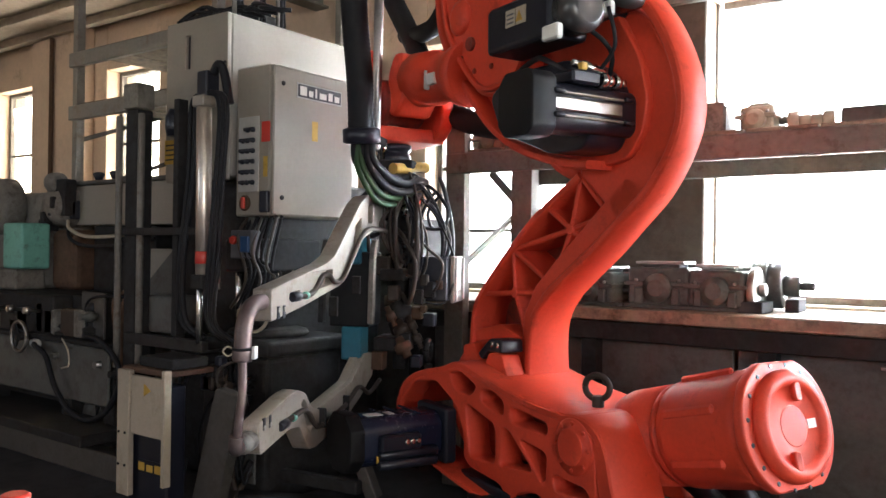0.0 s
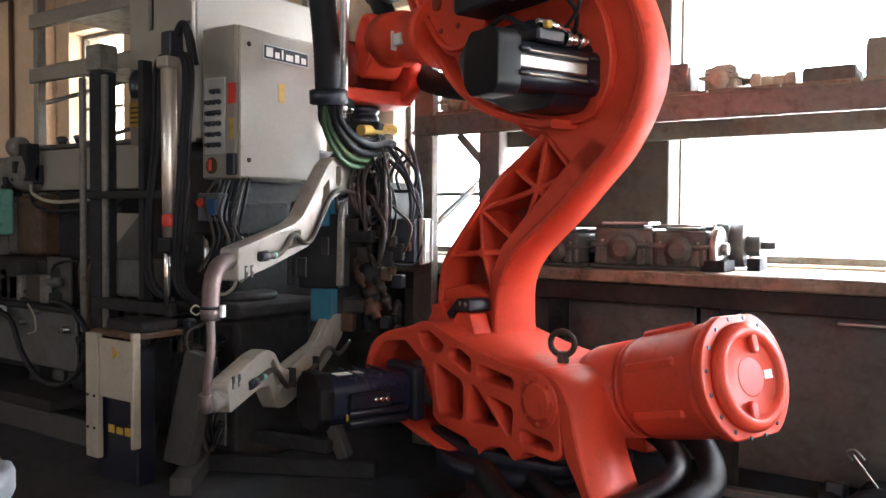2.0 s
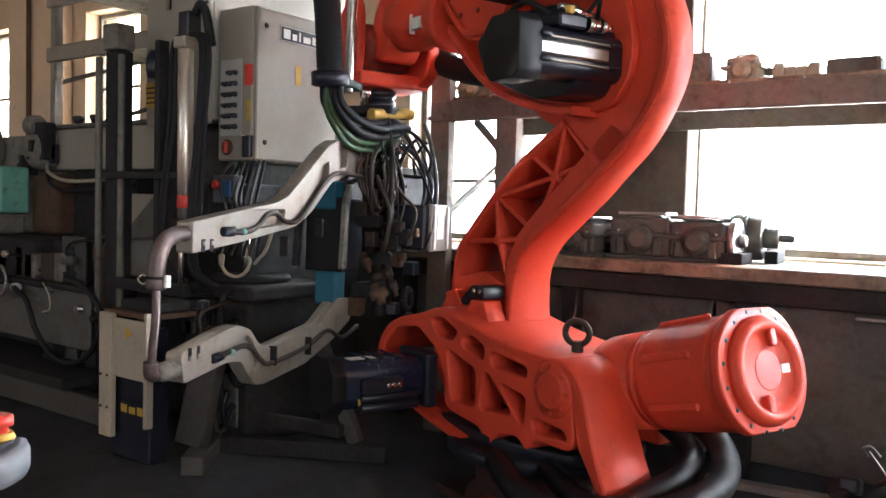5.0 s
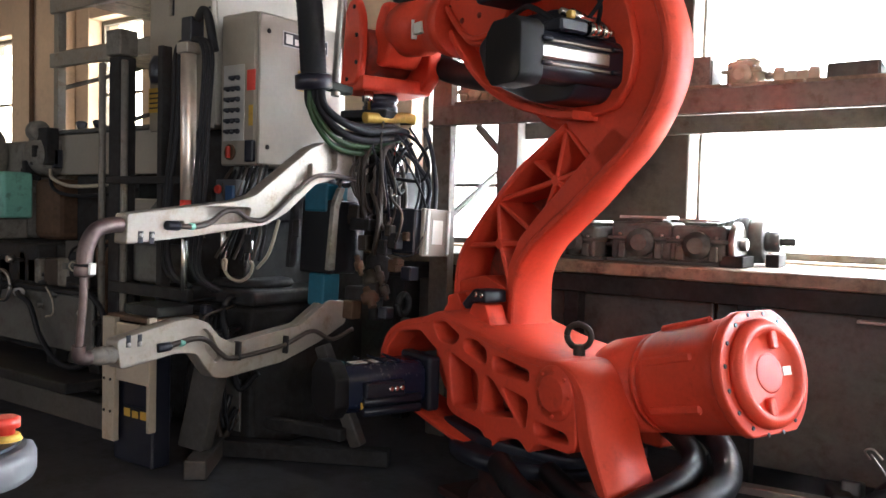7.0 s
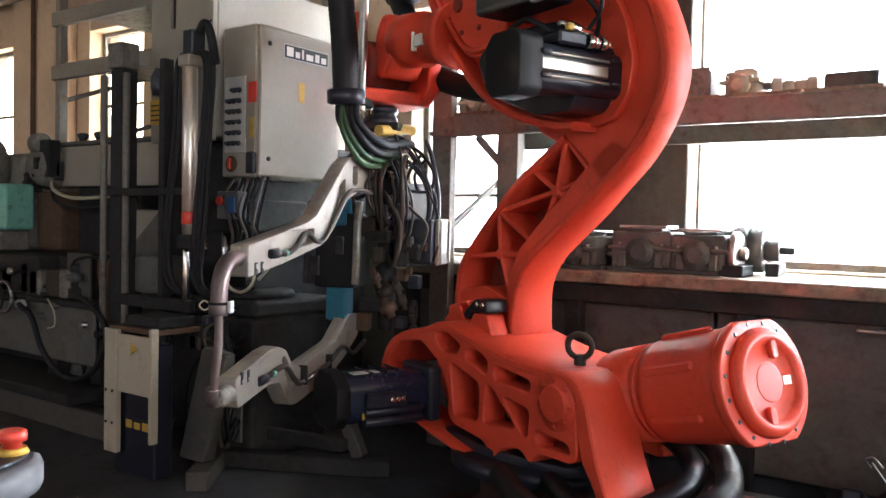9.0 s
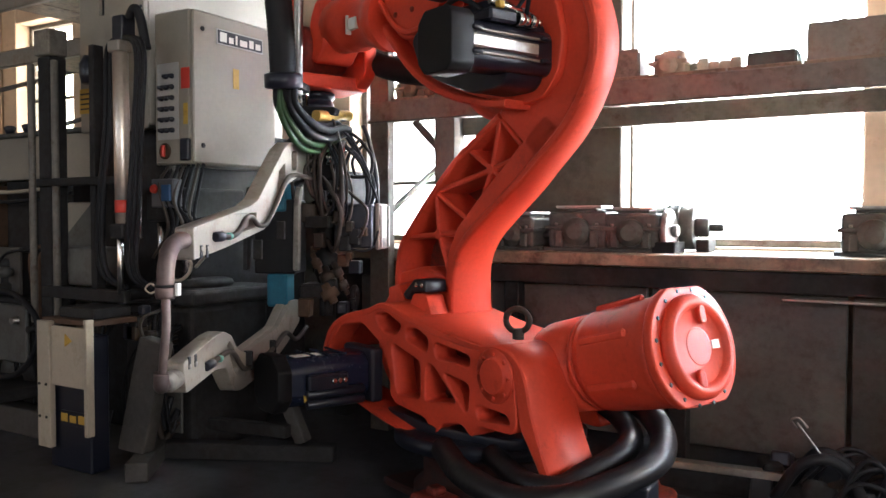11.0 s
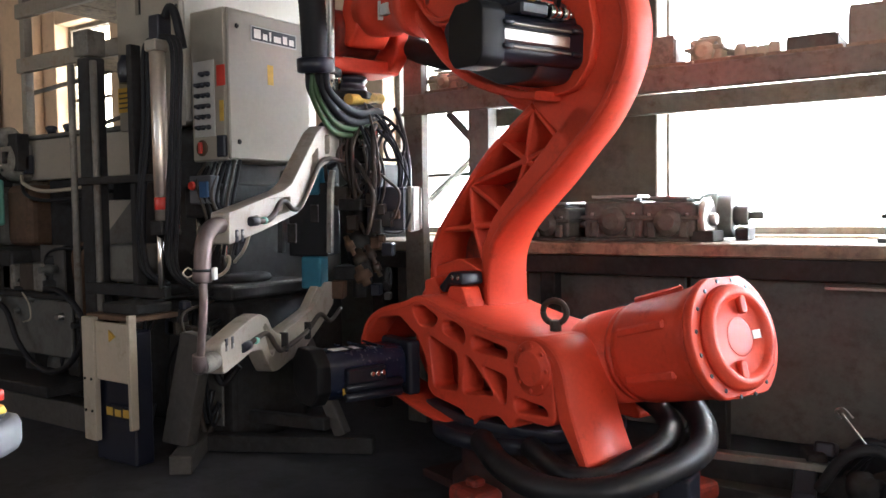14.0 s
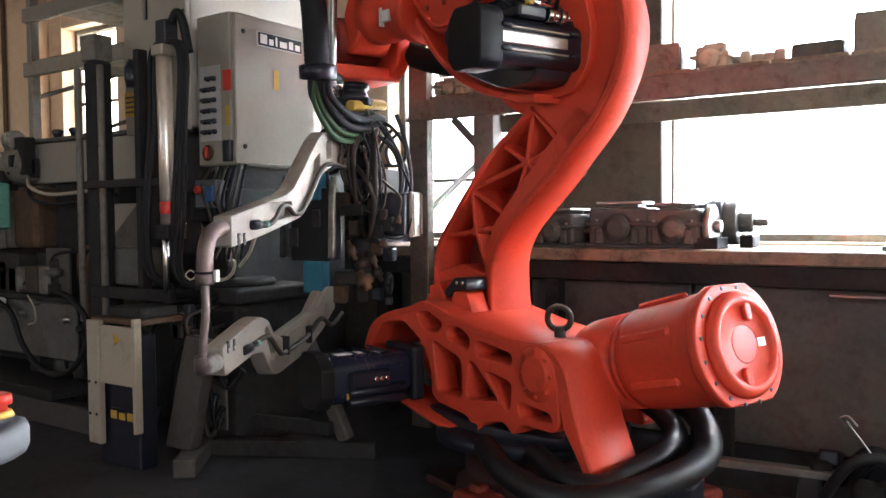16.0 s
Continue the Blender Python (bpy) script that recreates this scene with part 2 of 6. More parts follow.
def plate(bm, outer, holes, c0, c1, axes, bev=0.006, r=0.02, hr=0.025):
    """A plate with holes: profile in the plane of axes 0 and 1, from c0 to c1 along axis 2."""
    cu = bpy.data.curves.new("tmp", "CURVE")
    cu.dimensions, cu.fill_mode = "2D", "BOTH"
    cu.extrude, cu.bevel_depth, cu.bevel_resolution, cu.offset = abs(c1 - c0) / 2 - bev, bev, 1, -bev
    for poly, rad in [(outer, r)] + [(h, hr) for h in holes]:
        pts = rounded(poly, rad) if rad else [Vector(x) for x in poly]
        sp = cu.splines.new("POLY")
        sp.points.add(len(pts) - 1)
        for q, p in zip(sp.points, pts):
            q.co = (p[0], p[1], 0, 1)
        sp.use_cyclic_u = True
    ob = bpy.data.objects.new("tmp", cu)
    me = bpy.data.meshes.new_from_object(ob)
    bpy.data.objects.remove(ob)
    bpy.data.curves.remove(cu)
    a0, a1, a2 = [Vector(x) for x in axes]
    t = bmesh.new()
    t.from_mesh(me)
    bpy.data.meshes.remove(me)
    for v in t.verts:
        v.co = a0 * v.co.x + a1 * v.co.y + a2 * (v.co.z + (c0 + c1) / 2)
    bmesh.ops.remove_doubles(t, verts=t.verts[:], dist=1e-5)
    bmesh.ops.recalc_face_normals(t, faces=t.faces[:])
    return merge(bm, t)


XZ = ((1, 0, 0), (0, 0, 1), (0, 1, 0))
YZ = ((0, 1, 0), (0, 0, 1), (1, 0, 0))
XY = ((1, 0, 0), (0, 1, 0), (0, 0, 1))


def strip(bm, line, thick, c0, c1, axes=XZ, per=5, c0_end=None):
    """A bent flange that follows a line of the profile plane, from c0 to c1 across it; c0 may run to c0_end."""
    path = curve_points([(x, y, 0) for x, y in line], per)
    a0, a1, a2 = [Vector(x) for x in axes]
    t = bmesh.new()
    rows = []
    first = c0
    for i, p in enumerate(path):
        if c0_end is not None:
            c0 = first + (c0_end - first) * min(1, i / (0.6 * len(path)))
        d = (path[min(i + 1, len(path) - 1)] - path[max(i - 1, 0)]).normalized()
        nrm = Vector((-d.y, d.x, 0)) * thick / 2
        e = 0.006
        ring = [(p + nrm, c0 + e), (p + nrm * 0.6, c0), (p - nrm * 0.6, c0), (p - nrm, c0 + e), (p - nrm, c1 - e), (p - nrm * 0.6, c1), (p + nrm * 0.6, c1), (p + nrm, c1 - e)]
        rows.append([t.verts.new(a0 * q.x + a1 * q.y + a2 * c) for q, c in ring])
    for p, n in zip(rows, rows[1:]):
        for k in range(8):
            t.faces.new((p[k], p[(k + 1) % 8], n[(k + 1) % 8], n[k])).smooth = k in (3, 7)
    t.faces.new(rows[0][::-1])
    t.faces.new(rows[-1])
    bmesh.ops.recalc_face_normals(t, faces=t.faces[:])
    return merge(bm, t)


def bolts(bm, centre, axis, radius, count, r=0.012, h=0.012, start=0.0, sweep=360):
    centre, axis = Vector(centre), Vector(axis).normalized()
    s = axis.orthogonal().normalized()
    u = axis.cross(s)
    for k in range(count):
        a = radians(start + sweep * k / count)
        p = centre + (s * math.cos(a) + u * math.sin(a)) * radius
        cyl(bm, p - axis * 0.004, p + axis * h, r, 8, 0.002)


def thing(name, at, label, category, group="", kind="", rz=0.0):
    ob = new(name)
    ob.matrix_world = pose(*at, 0, 0, rz)
    ob.empty_display_size = 0.1
    return tagged(ob, label, category, group, kind)


def part(name, bm, material, parent, label="", world=False):
    """Links bm as one mesh under parent. world: the bmesh is in world metres."""
    if world:
        top = parent
        m = Matrix.Identity(4)
        while top:
            m = top.matrix_basis @ m
            top = top.parent
        bmesh.ops.transform(bm, matrix=m.inverted(), verts=bm.verts[:])
    me = bpy.data.meshes.new(name)
    bm.to_mesh(me)
    bm.free()
    me.materials.append(material)
    ob = new(name, me)
    ob.parent = parent
    return tagged(ob, label)


def structure(name, bm, material, label, category=""):
    me = bpy.data.meshes.new(name)
    bm.to_mesh(me)
    bm.free()
    me.materials.append(material)
    return tagged(new(name, me), label, category or name.split("_")[0], "", "structure")


def one(f, *a, **k):
    bm = bmesh.new()
    f(bm, *a, **k)
    return bm


# ---- the hall ----
def build_hall():
    bm = bmesh.new()
    box(bm, -11, 5.5, -5, 5.2, -0.2, 0, 0)
    structure("floor", bm, FLOOR, "dark oil-stained concrete workshop floor")
    wins = [(-9.3, -8.45, 1.0, 2.95), (-7.1, -6.25, 1.0, 2.95), (-3.2, -1.95, 1.0, 2.65), (-1.27, -0.06, 1.0, 2.65), (0.45, 2.95, 1.0, 2.65), (3.25, 5.25, 1.0, 2.65)]
    xs = [-11.0]
    bm = bmesh.new()
    for x0, x1, z0, z1 in wins:
        box(bm, xs[-1], x0, 4.47, 4.8, 0, 3.4, 0.01)
        box(bm, x0, x1, 4.473, 4.8, 0, z0, 0.01)
        box(bm, x0, x1, 4.473, 4.8, z1, 3.4, 0.01)
        xs.append(x1)
    box(bm, xs[-1], 5.5, 4.47, 4.8, 0, 3.4, 0.01)
    structure("wall_north", bm, PLASTER, "stained cream plaster wall with tall windows")
    for i, (x0, x1, z0, z1) in enumerate(wins):
        w = thing(f"window_{i + 1}", ((x0 + x1) / 2, 4.64, z0), "tall steel-framed window with bright daylight behind", "window", "", "structure")
        n = 1 if x0 > -1.5 else max(1, round((x1 - x0) / 0.62))
        fr = bmesh.new()
        fw = 0.008 if x0 > -1.5 else 0.02
        for a in (x0 + fw, x1 - fw):
            box(fr, a - fw, a + fw, 4.61, 4.67, z0, z1)
        for z in (z0 + 0.02, z1 - 0.02):
            box(fr, x0 + 0.041, x1 - 0.041, 4.612, 4.668, z - 0.02, z + 0.02)
        part("window_frame", fr, RACK, w, "", True)
        for k in range(1, n):
            x = x0 + (x1 - x0) * k / n
            part("mullion", one(box, x - 0.014, x + 0.014, 4.615, 4.665, z0 + 0.042, z1 - 0.042), RACK, w, "", True)
        for z in () if x0 > -1.5 else (1.39, 1.82, 2.25):
            part("glazing_bar", one(box, x0 + 0.042, x1 - 0.042, 4.62, 4.66, z - 0.013, z + 0.013), RACK, w, "", True)
        p = part("pane", one(box, x0 + 0.03, x1 - 0.03, 4.638, 4.642, z0 + 0.03, z1 - 0.03, 0), GLASS, w, "", True)
        p.visible_shadow = False
        bm = one(box, x0 - 0.8, x1 + 0.8, 5.1, 5.12, z0 - 0.6, z1 + 0.8, 0)
        structure("backdrop", bm, SKYWARM if x1 < -5 else SKYGLOW, "bright overexposed daylight outside the window", "sky")
    bm = bmesh.new()
    box(bm, -11, 5.5, -5.3, -5, 0, 2.3, 0)
    box(bm, -11, 5.5, -5.3, -5, 3.3, 3.4, 0)
    for x0, x1 in ((-11, -9), (-5, -4), (4, 5.5)):
        box(bm, x0, x1, -5.3, -5.003, 2.3, 3.3, 0)
    structure("wall_south", bm, PLASTER, "cream plaster wall with high windows")
    for nm, b in (("wall_west", (-11.3, -11, -5, 4.8)),):
        structure(nm, one(box, *b, 0, 3.4, 0), PLASTER, "stained cream plaster workshop wall")
    bm = bmesh.new()
    box(bm, 5.5, 5.8, -5, 4.8, 0, 1.1, 0)
    box(bm, 5.5, 5.8, -5, 4.8, 3.1, 3.4, 0)
    for y0, y1 in ((-5, -4.05), (-2.15, 4.8)):
        box(bm, 5.503, 5.8, y0, y1, 1.1, 3.1, 0)
    structure("wall_east", bm, PLASTER, "stained cream plaster workshop wall with a window")
    bm = bmesh.new()
    box(bm, -11, 5.5, -5, 4.8, 3.4, 3.6, 0)
    for k in range(23):
        y = -4.8 + k * 0.41
        box(bm, -11, 5.5, y, y + 0.07, 3.32, 3.4, 0.005)
    structure("ceiling", bm, CEILING, "boarded workshop ceiling with ribs")
    for k in range(3):
        x = -9.4 + k * 5.2
        bm = bmesh.new()
        box(bm, x - 0.07, x + 0.07, -5, 4.468, 3.06, 3.08, 0.003)
        box(bm, x - 0.07, x + 0.07, -5, 4.468, 3.3, 3.318, 0.003)
        box(bm, x - 0.008, x + 0.008, -5, 4.468, 3.08, 3.3, 0)
        structure("roof_beam", bm, RACK, "grey steel roof beam under the ceiling", "beam")
    # thin brown panel, much darker than the cream wall it covers
    structure("pier", one(box, -1.95, -1.27, 4.44, 4.469, 0, 3.3, 0.01), PIER, "dark brown pier between the windows", "pier")
    # pilaster and conduit on the far wall
    structure("pilaster", one(box, -8.2, -7.3, 4.3, 4.468, 0, 3.39, 0.02), PLASTER, "cream plaster pilaster", "pilaster")
    structure("trim", one(cyl, (-7.75, 4.27, 0), (-7.75, 4.27, 3.31), 0.022), RUST, "brown pipe running up the wall", "pipe")


build_hall()

# ---- robot ----
ROBOT_AT, ROBOT_TURN = (-1.3, 2.9, 0), 158
A2, A3 = Vector((0.42, 0.0, 0.55)), Vector((-0.15, 0.0, 1.85))
FWD, LEFT = (1, 0, 0), (0, 1, 0)


def build_robot():
    rob = thing("industrial_robot", ROBOT_AT, "large orange six-axis industrial robot with black motors, bolted to the floor", "robot", rz=ROBOT_TURN)
    # base
    bm = bmesh.new()
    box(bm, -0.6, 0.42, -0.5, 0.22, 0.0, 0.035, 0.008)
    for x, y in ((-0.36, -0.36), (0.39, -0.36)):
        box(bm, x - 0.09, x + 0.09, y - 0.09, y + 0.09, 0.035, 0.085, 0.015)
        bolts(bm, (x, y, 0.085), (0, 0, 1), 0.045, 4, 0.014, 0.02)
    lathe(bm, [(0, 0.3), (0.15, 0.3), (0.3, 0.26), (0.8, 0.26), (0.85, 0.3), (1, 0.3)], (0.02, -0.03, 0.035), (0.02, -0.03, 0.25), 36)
    part("base", bm, BASE_DARK, rob, "very dark orange cast base")
    for x, y in ((-0.08, 0.3), (-0.5, -0.42)):
        ft = one(box, x - 0.09, x + 0.09, y - 0.07, y + 0.07, 0.036, 0.11, 0.025)
        box(ft, x - 0.03, x + 0.03, y - 0.03, y + 0.03, 0.11, 0.14, 0.008)
        part("foot", ft, ORANGE_DUSTY_SHADED, rob, "dusty orange foot")
    part("bearing_ring", one(lathe, [(0, 0.36), (0.1, 0.38), (0.8, 0.38), (1, 0.36)], (0.02, -0.03, 0.25), (0.02, -0.03, 0.31), 40), BLACK, rob)
    # carousel
    out = [(0.9, 0.5), (0.9, 0.555), (0.825, 0.635), (0.69, 0.70), (0.495, 0.745), (0.36, 0.78), (0.15, 0.74), (-0.075, 0.70), (-0.28, 0.685), (-0.37, 0.69), (-0.445, 0.66), (-0.465, 0.565),
           (-0.475, 0.43), (-0.44, 0.40), (-0.265, 0.395), (-0.225, 0.34), (-0.17, 0.385), (-0.05, 0.36), (0.01, 0.285), (0.06, 0.36), (0.275, 0.38), (0.32, 0.41), (0.32, 0.50), (0.38, 0.61), (0.54, 0.69), (0.72, 0.665), (0.83, 0.57), (0.84, 0.5)]
    holes = [[(0.44, 0.74), (0.35, 0.755), (0.23, 0.71), (0.27, 0.67), (0.38, 0.67)], [(0.2, 0.70), (0.13, 0.71), (0.045, 0.68), (0.05, 0.62), (0.2, 0.66)],
             [(0.005, 0.67), (-0.215, 0.645), (-0.215, 0.605), (0.0, 0.61)], [(0.31, 0.635), (0.10, 0.58), (0.10, 0.43), (0.27, 0.42)], [(0.05, 0.585), (0.01, 0.575), (-0.14, 0.455), (0.07, 0.43)],
             [(-0.05, 0.56), (-0.215, 0.54), (-0.205, 0.44), (-0.185, 0.435)], [(-0.25, 0.475), (-0.42, 0.465), (-0.44, 0.435), (-0.26, 0.42)]]
    bm = one(plate, out, holes, 0.14, 0.25, XZ, 0.008, 0.03, 0.03)
    part("side_casting", bm, ORANGE, rob, "ribbed orange casting with recessed pockets")
    web = [(0.31, 0.43), (0.36, 0.62), (0.46, 0.73), (0.36, 0.765), (0.15, 0.73), (-0.075, 0.69), (-0.28, 0.675), (-0.44, 0.65), (-0.46, 0.44), (-0.2, 0.41), (0, 0.37)]
    # darker orange puts the shade inside the pockets into this web
    part("inner_web", one(plate, web, [], 0.02, 0.045, XZ, 0.004), ORANGE_DUSTY_SHADED, rob)
    bm = bmesh.new()
    lathe(bm, [(0, 0.097), (0.5, 0.097), (0.6, 0.093), (0.62, 0.066), (0.95, 0.066), (1, 0.06)], (-0.36, 0.24, 0.595), (-0.36, 0.27, 0.595), 32)
    bolts(bm, (-0.36, 0.256, 0.595), LEFT, 0.08, 8, 0.008, 0.007)
    part("bolted_cover", bm, ORANGE, rob)
    top = [(0.88, 0.53), (0.82, 0.625), (0.69, 0.69), (0.495, 0.735), (0.36, 0.77), (0.15, 0.73), (-0.075, 0.69), (-0.28, 0.675), (-0.38, 0.68)]
    part("deck", one(strip, [(x, z + 0.008) for x, z in top], 0.03, -0.2, 0.253), ORANGE, rob)
    bm = bmesh.new()
    strip(bm, [(-0.28, 0.677), (-0.38, 0.685), (-0.455, 0.66), (-0.5, 0.6), (-0.53, 0.5), (-0.57, 0.4), (-0.62, 0.3)], 0.035, 0.03, 0.255)
    plate(bm, [(-0.44, 0.655), (-0.5, 0.6), (-0.53, 0.5), (-0.57, 0.4), (-0.62, 0.3), (-0.595, 0.285), (-0.545, 0.36), (-0.49, 0.43)], [], 0.2, 0.25, XZ, 0.006, 0.02)
    part("rear_leg", bm, ORANGE, rob, "orange rear leg of the carousel")
    right = [(0.7, 0.5), (0.66, 0.58), (0.36, 0.62), (-0.2, 0.6), (-0.3, 0.55), (-0.45, 0.35), (0.3, 0.35)]
    part("far_side_casting", one(plate, right, [], -0.34, -0.22, XZ, 0.008, 0.06), ORANGE, rob)
    part("floor_rim", one(plate, [(0.6, 0.0), (0.4, 0.24), (0.0, 0.26), (-0.36, 0.15), (-0.38, -0.25), (0.4, -0.3), (0.55, -0.2)], [], 0.3, 0.345, XY, 0.008, 0.1), BLACK, rob)
    bm = one(strip, [(0.82, 0.40), (0.6, 0.375), (0.35, 0.33), (0.05, 0.29)], 0.022, 0.1, 0.3)
    part("lower_flange", bm, ORANGE, rob)
    # stop bracket
    bm = one(plate, [(0.52, 0.72), (0.53, 0.84), (0.45, 0.86), (0.38, 0.77)], [], 0.02, 0.12, XZ, 0.006, 0.015)
    plate(bm, [(0.34, 0.745), (0.29, 0.835), (0.2, 0.835), (0.15, 0.735)], [], 0.06, 0.15, XZ, 0.006, 0.015)
    br = part("stop_bracket", bm, ORANGE, rob)
    bm = one(plate, [(0.185, 0.842), (0.19, 0.895), (0.275, 0.895), (0.36, 0.825), (0.33, 0.8), (0.285, 0.842)], [], 0.05, 0.158, XZ, 0.008, 0.012)
    part("rubber_stop", bm, BLACK, br, "black rubber stop")
    for x in (0.215, 0.255):
        part("screw", one(cyl, (x, 0.155, 0.872), (x, 0.164, 0.872), 0.011, 12), CHROME, br)
    # drive motor of the second axis
    bm = bmesh.new()
    plate(bm, [(0.5 + 0.1 * c, 0.485 + 0.1 * s) for c, s in ((1, 0.6), (0.6, 1), (-0.6, 1), (-1, 0.6), (-1, -0.6), (-0.6, -1), (0.6, -1), (1, -0.6))], [], 0.3, 0.66, XZ, 0.006, 0.02)
    m2 = part("shoulder_motor", bm, MOTOR_BLUE, rob, "blue-black servo motor with finned body")
    part("end_cap", one(plate, [(0.5 + 0.116 * c, 0.485 + 0.116 * q) for c, q in ((1, 0.5), (0.5, 1), (-0.5, 1), (-1, 0.5), (-1, -0.5), (-0.5, -1), (0.5, -1), (1, -0.5))], [], 0.662, 0.725, XZ, 0.006, 0.012), MATT_BLACK, m2)
    for y0 in (0.4, 0.47, 0.54):
        part("rib", one(box, 0.41, 0.59, y0, y0 + 0.012, 0.584, 0.592, 0.002), MOTOR_BLUE, m2)
    part("warning_sign", one(lathe, [(0, 0.018), (1, 0.017)], (0.393, 0.6, 0.425), (0.39, 0.6, 0.425), 3), YELLOW, m2)
    part("flange", one(box, 0.38, 0.62, 0.24, 0.3, 0.37, 0.6, 0.015), BLACK, m2)
    bm = bmesh.new()
    for z in (0.40, 0.44):
        cyl(bm, (0.38, 0.34, z), (0.39, 0.6, z), 0.02, 12)
    box(bm, 0.36, 0.4, 0.42, 0.6, 0.455, 0.52, 0.008)
    part("connector", bm, BLACK, m2)
    bm = bmesh.new()
    for y in (0.44, 0.465, 0.49):
        cyl(bm, (0.35, y, 0.49), (0.36, y, 0.49), 0.012, 10)
    part("plug", bm, CHROME, m2, "chrome plug")
    part("label_plate", one(box, 0.45, 0.5, 0.5, 0.62, 0.585, 0.588, 0), WHITE, m2)
    # spring cylinder
    a, b = Vector((-0.3, -0.1, 0.575)), Vector((-0.9, -0.1, 0.73))
    ax = (b - a).normalized()
    bm = one(lathe, [(0, 0.13), (0.04, 0.16), (0.1, 0.17), (0.36, 0.173), (0.37, 0.16), (0.385, 0.16), (0.395, 0.172), (0.425, 0.174), (0.43, 0.164), (0.44, 0.164), (0.45, 0.178), (0.5, 0.181), (0.88, 0.186), (0.91, 0.19), (1, 0.19)], a, b, 56)
    sc = part("spring_cylinder", bm, ORANGE, rob, "orange counterbalance spring cylinder")
    up = Vector((0, 0, 1)) - ax * ax.z
    up.normalize()
    sd = ax.cross(up)
    for k, (ang, r0, r1) in enumerate(((66, 0.178, 0.182), (118, 0.178, 0.182), (15, 0.178, 0.182))):
        rad = up * math.cos(radians(ang)) + sd * math.sin(radians(ang))
        p, q = a.lerp(b, 0.5) + rad * (r0 + 0.002), a.lerp(b, 0.85) + rad * (r1 + 0.004)
        part("stiffening_rib", one(bar, p, q, 0.022, 0.034, 0.008), ORANGE, sc)
    # end flange, octagonal, bolted
    t = bmesh.new()
    poly = []
    for k in range(48):
        an = 2 * math.pi * k / 48
        poly.append((math.cos(an) * 0.212, max(-0.185, min(0.195, math.sin(an) * 0.212))))
    axes = (sd, up, ax)
    base = b
    plate(t, poly, [], 0.0, 0.035, axes, 0.006, 0)
    bmesh.ops.translate(t, verts=t.verts[:], vec=base)
    part("end_flange", t, ORANGE, sc)
    c0 = base + ax * 0.035
    part("cap_rim", one(lathe, [(0, 0.17), (0.4, 0.169), (0.75, 0.162), (0.95, 0.15), (1, 0.142), (0.93, 0.132), (0.6, 0.12), (0.45, 0.116), (0.45, 0.0)], c0 - ax * 0.003, c0 + ax * 0.034, 56), ORANGE, sc)
    for k in range(16):
        an = radians(11 + 22.5 * k)
        p = c0 + (sd * math.cos(an) + up * math.sin(an)) * 0.186
        part("bolt", one(cyl, p - ax * 0.004, p + ax * 0.003, 0.0075, 8, 0.002), BLACK, sc)
    t = bmesh.new()
    lathe(t, [(0, 0.062), (0.8, 0.062), (1, 0.058)], c0 + ax * 0.011, c0 + ax * 0.0148, 36)
    part("cap_boss", t, ORANGE, sc)
    for s in (1, -1):
        t = bmesh.new()
        p = c0 + up * s * 0.1 + sd * s * -0.03 + ax * 0.012
        plate(t, [(-0.016, -0.03), (0.016, -0.03), (0.016, 0.028), (-0.016, 0.028)], [], 0, 0.02, axes, 0.005, 0.014)
        bmesh.ops.translate(t, verts=t.verts[:], vec=p)
        part("cap_lug", t, ORANGE, sc)
    t = bmesh.new()
    plate(t, [(-0.02, -0.014), (0.02, -0.014), (0.02, 0.014), (-0.02, 0.014)], [], 0, 0.003, axes, 0.0005, 0)
    bmesh.ops.translate(t, verts=t.verts[:], vec=c0 + sd * -0.085 + ax * 0.0135)
    part("type_label", t, WHITE, sc)
    # eye bolt
    bm = bmesh.new()
    c = Vector((-0.265, 0.06, 0.768))
    ring = [c + Vector((math.cos(k * math.pi / 6) * 0.043, 0.02 * math.cos(k * math.pi / 6), math.sin(k * math.pi / 6) * 0.043)) for k in range(13)]
    tube(bm, ring, 0.0115, 12, 3)
    cyl(bm, (-0.27, 0.06, 0.67), (-0.27, 0.06, 0.738), 0.022)
    part("eye_bolt", bm, GRIME, rob, "dark steel lifting eye bolt")

    # link arm
    arm = new("link_arm")
    arm.parent = rob
    arm.matrix_basis = Matrix.Translation(A2)
    tagged(arm, "orange ribbed link arm")

    def on_arm(name, bm, m, parent=arm, label=""):
        bmesh.ops.translate(bm, verts=bm.verts[:], vec=-A2)
        return part(name, bm, m, parent, label)

    back = [(0.16, 0.64), (0.165, 0.83), (0.14, 0.97), (0.06, 1.075), (-0.065, 1.165), (-0.215, 1.265), (-0.335, 1.355), (-0.475, 1.465), (-0.58, 1.6), (-0.62, 1.735), (-0.59, 1.88), (-0.5, 2.05), (-0.36, 2.2), (-0.2, 2.3)]
    left = [(0.58, 0.78), (0.575, 0.905), (0.55, 1.01), (0.485, 1.09), (0.31, 1.25), (0.155, 1.375), (0.005, 1.465), (-0.13, 1.54)]
    on_arm("back_flange", one(strip, back, 0.035, -0.175, 0.05, XZ, 5, -0.07), ORANGE)
    on_arm("front_flange", one(strip, left, 0.03, -0.165, 0.045), ORANGE)
    inner = [(x + 0.055 + 0.045 * min(1, max(0, (z - 0.9) / 0.4)), z + 0.02 + 0.04 * min(1, max(0, (z - 0.9) / 0.4))) for x, z in back[1:8]]
    on_arm("side_margin", one(plate, back[1:8] + inner[::-1], [], -0.01, 0.036, XZ, 0.006, 0.01), ORANGE)
    web = left + [(-0.05, 1.6), (0.1, 1.7), (0.2, 1.95), (0.1, 2.2)] + [(x + 0.02 + 0.12 * min(1, max(0, (z - 0.9) / 0.4)), z) for x, z in back[::-1]]
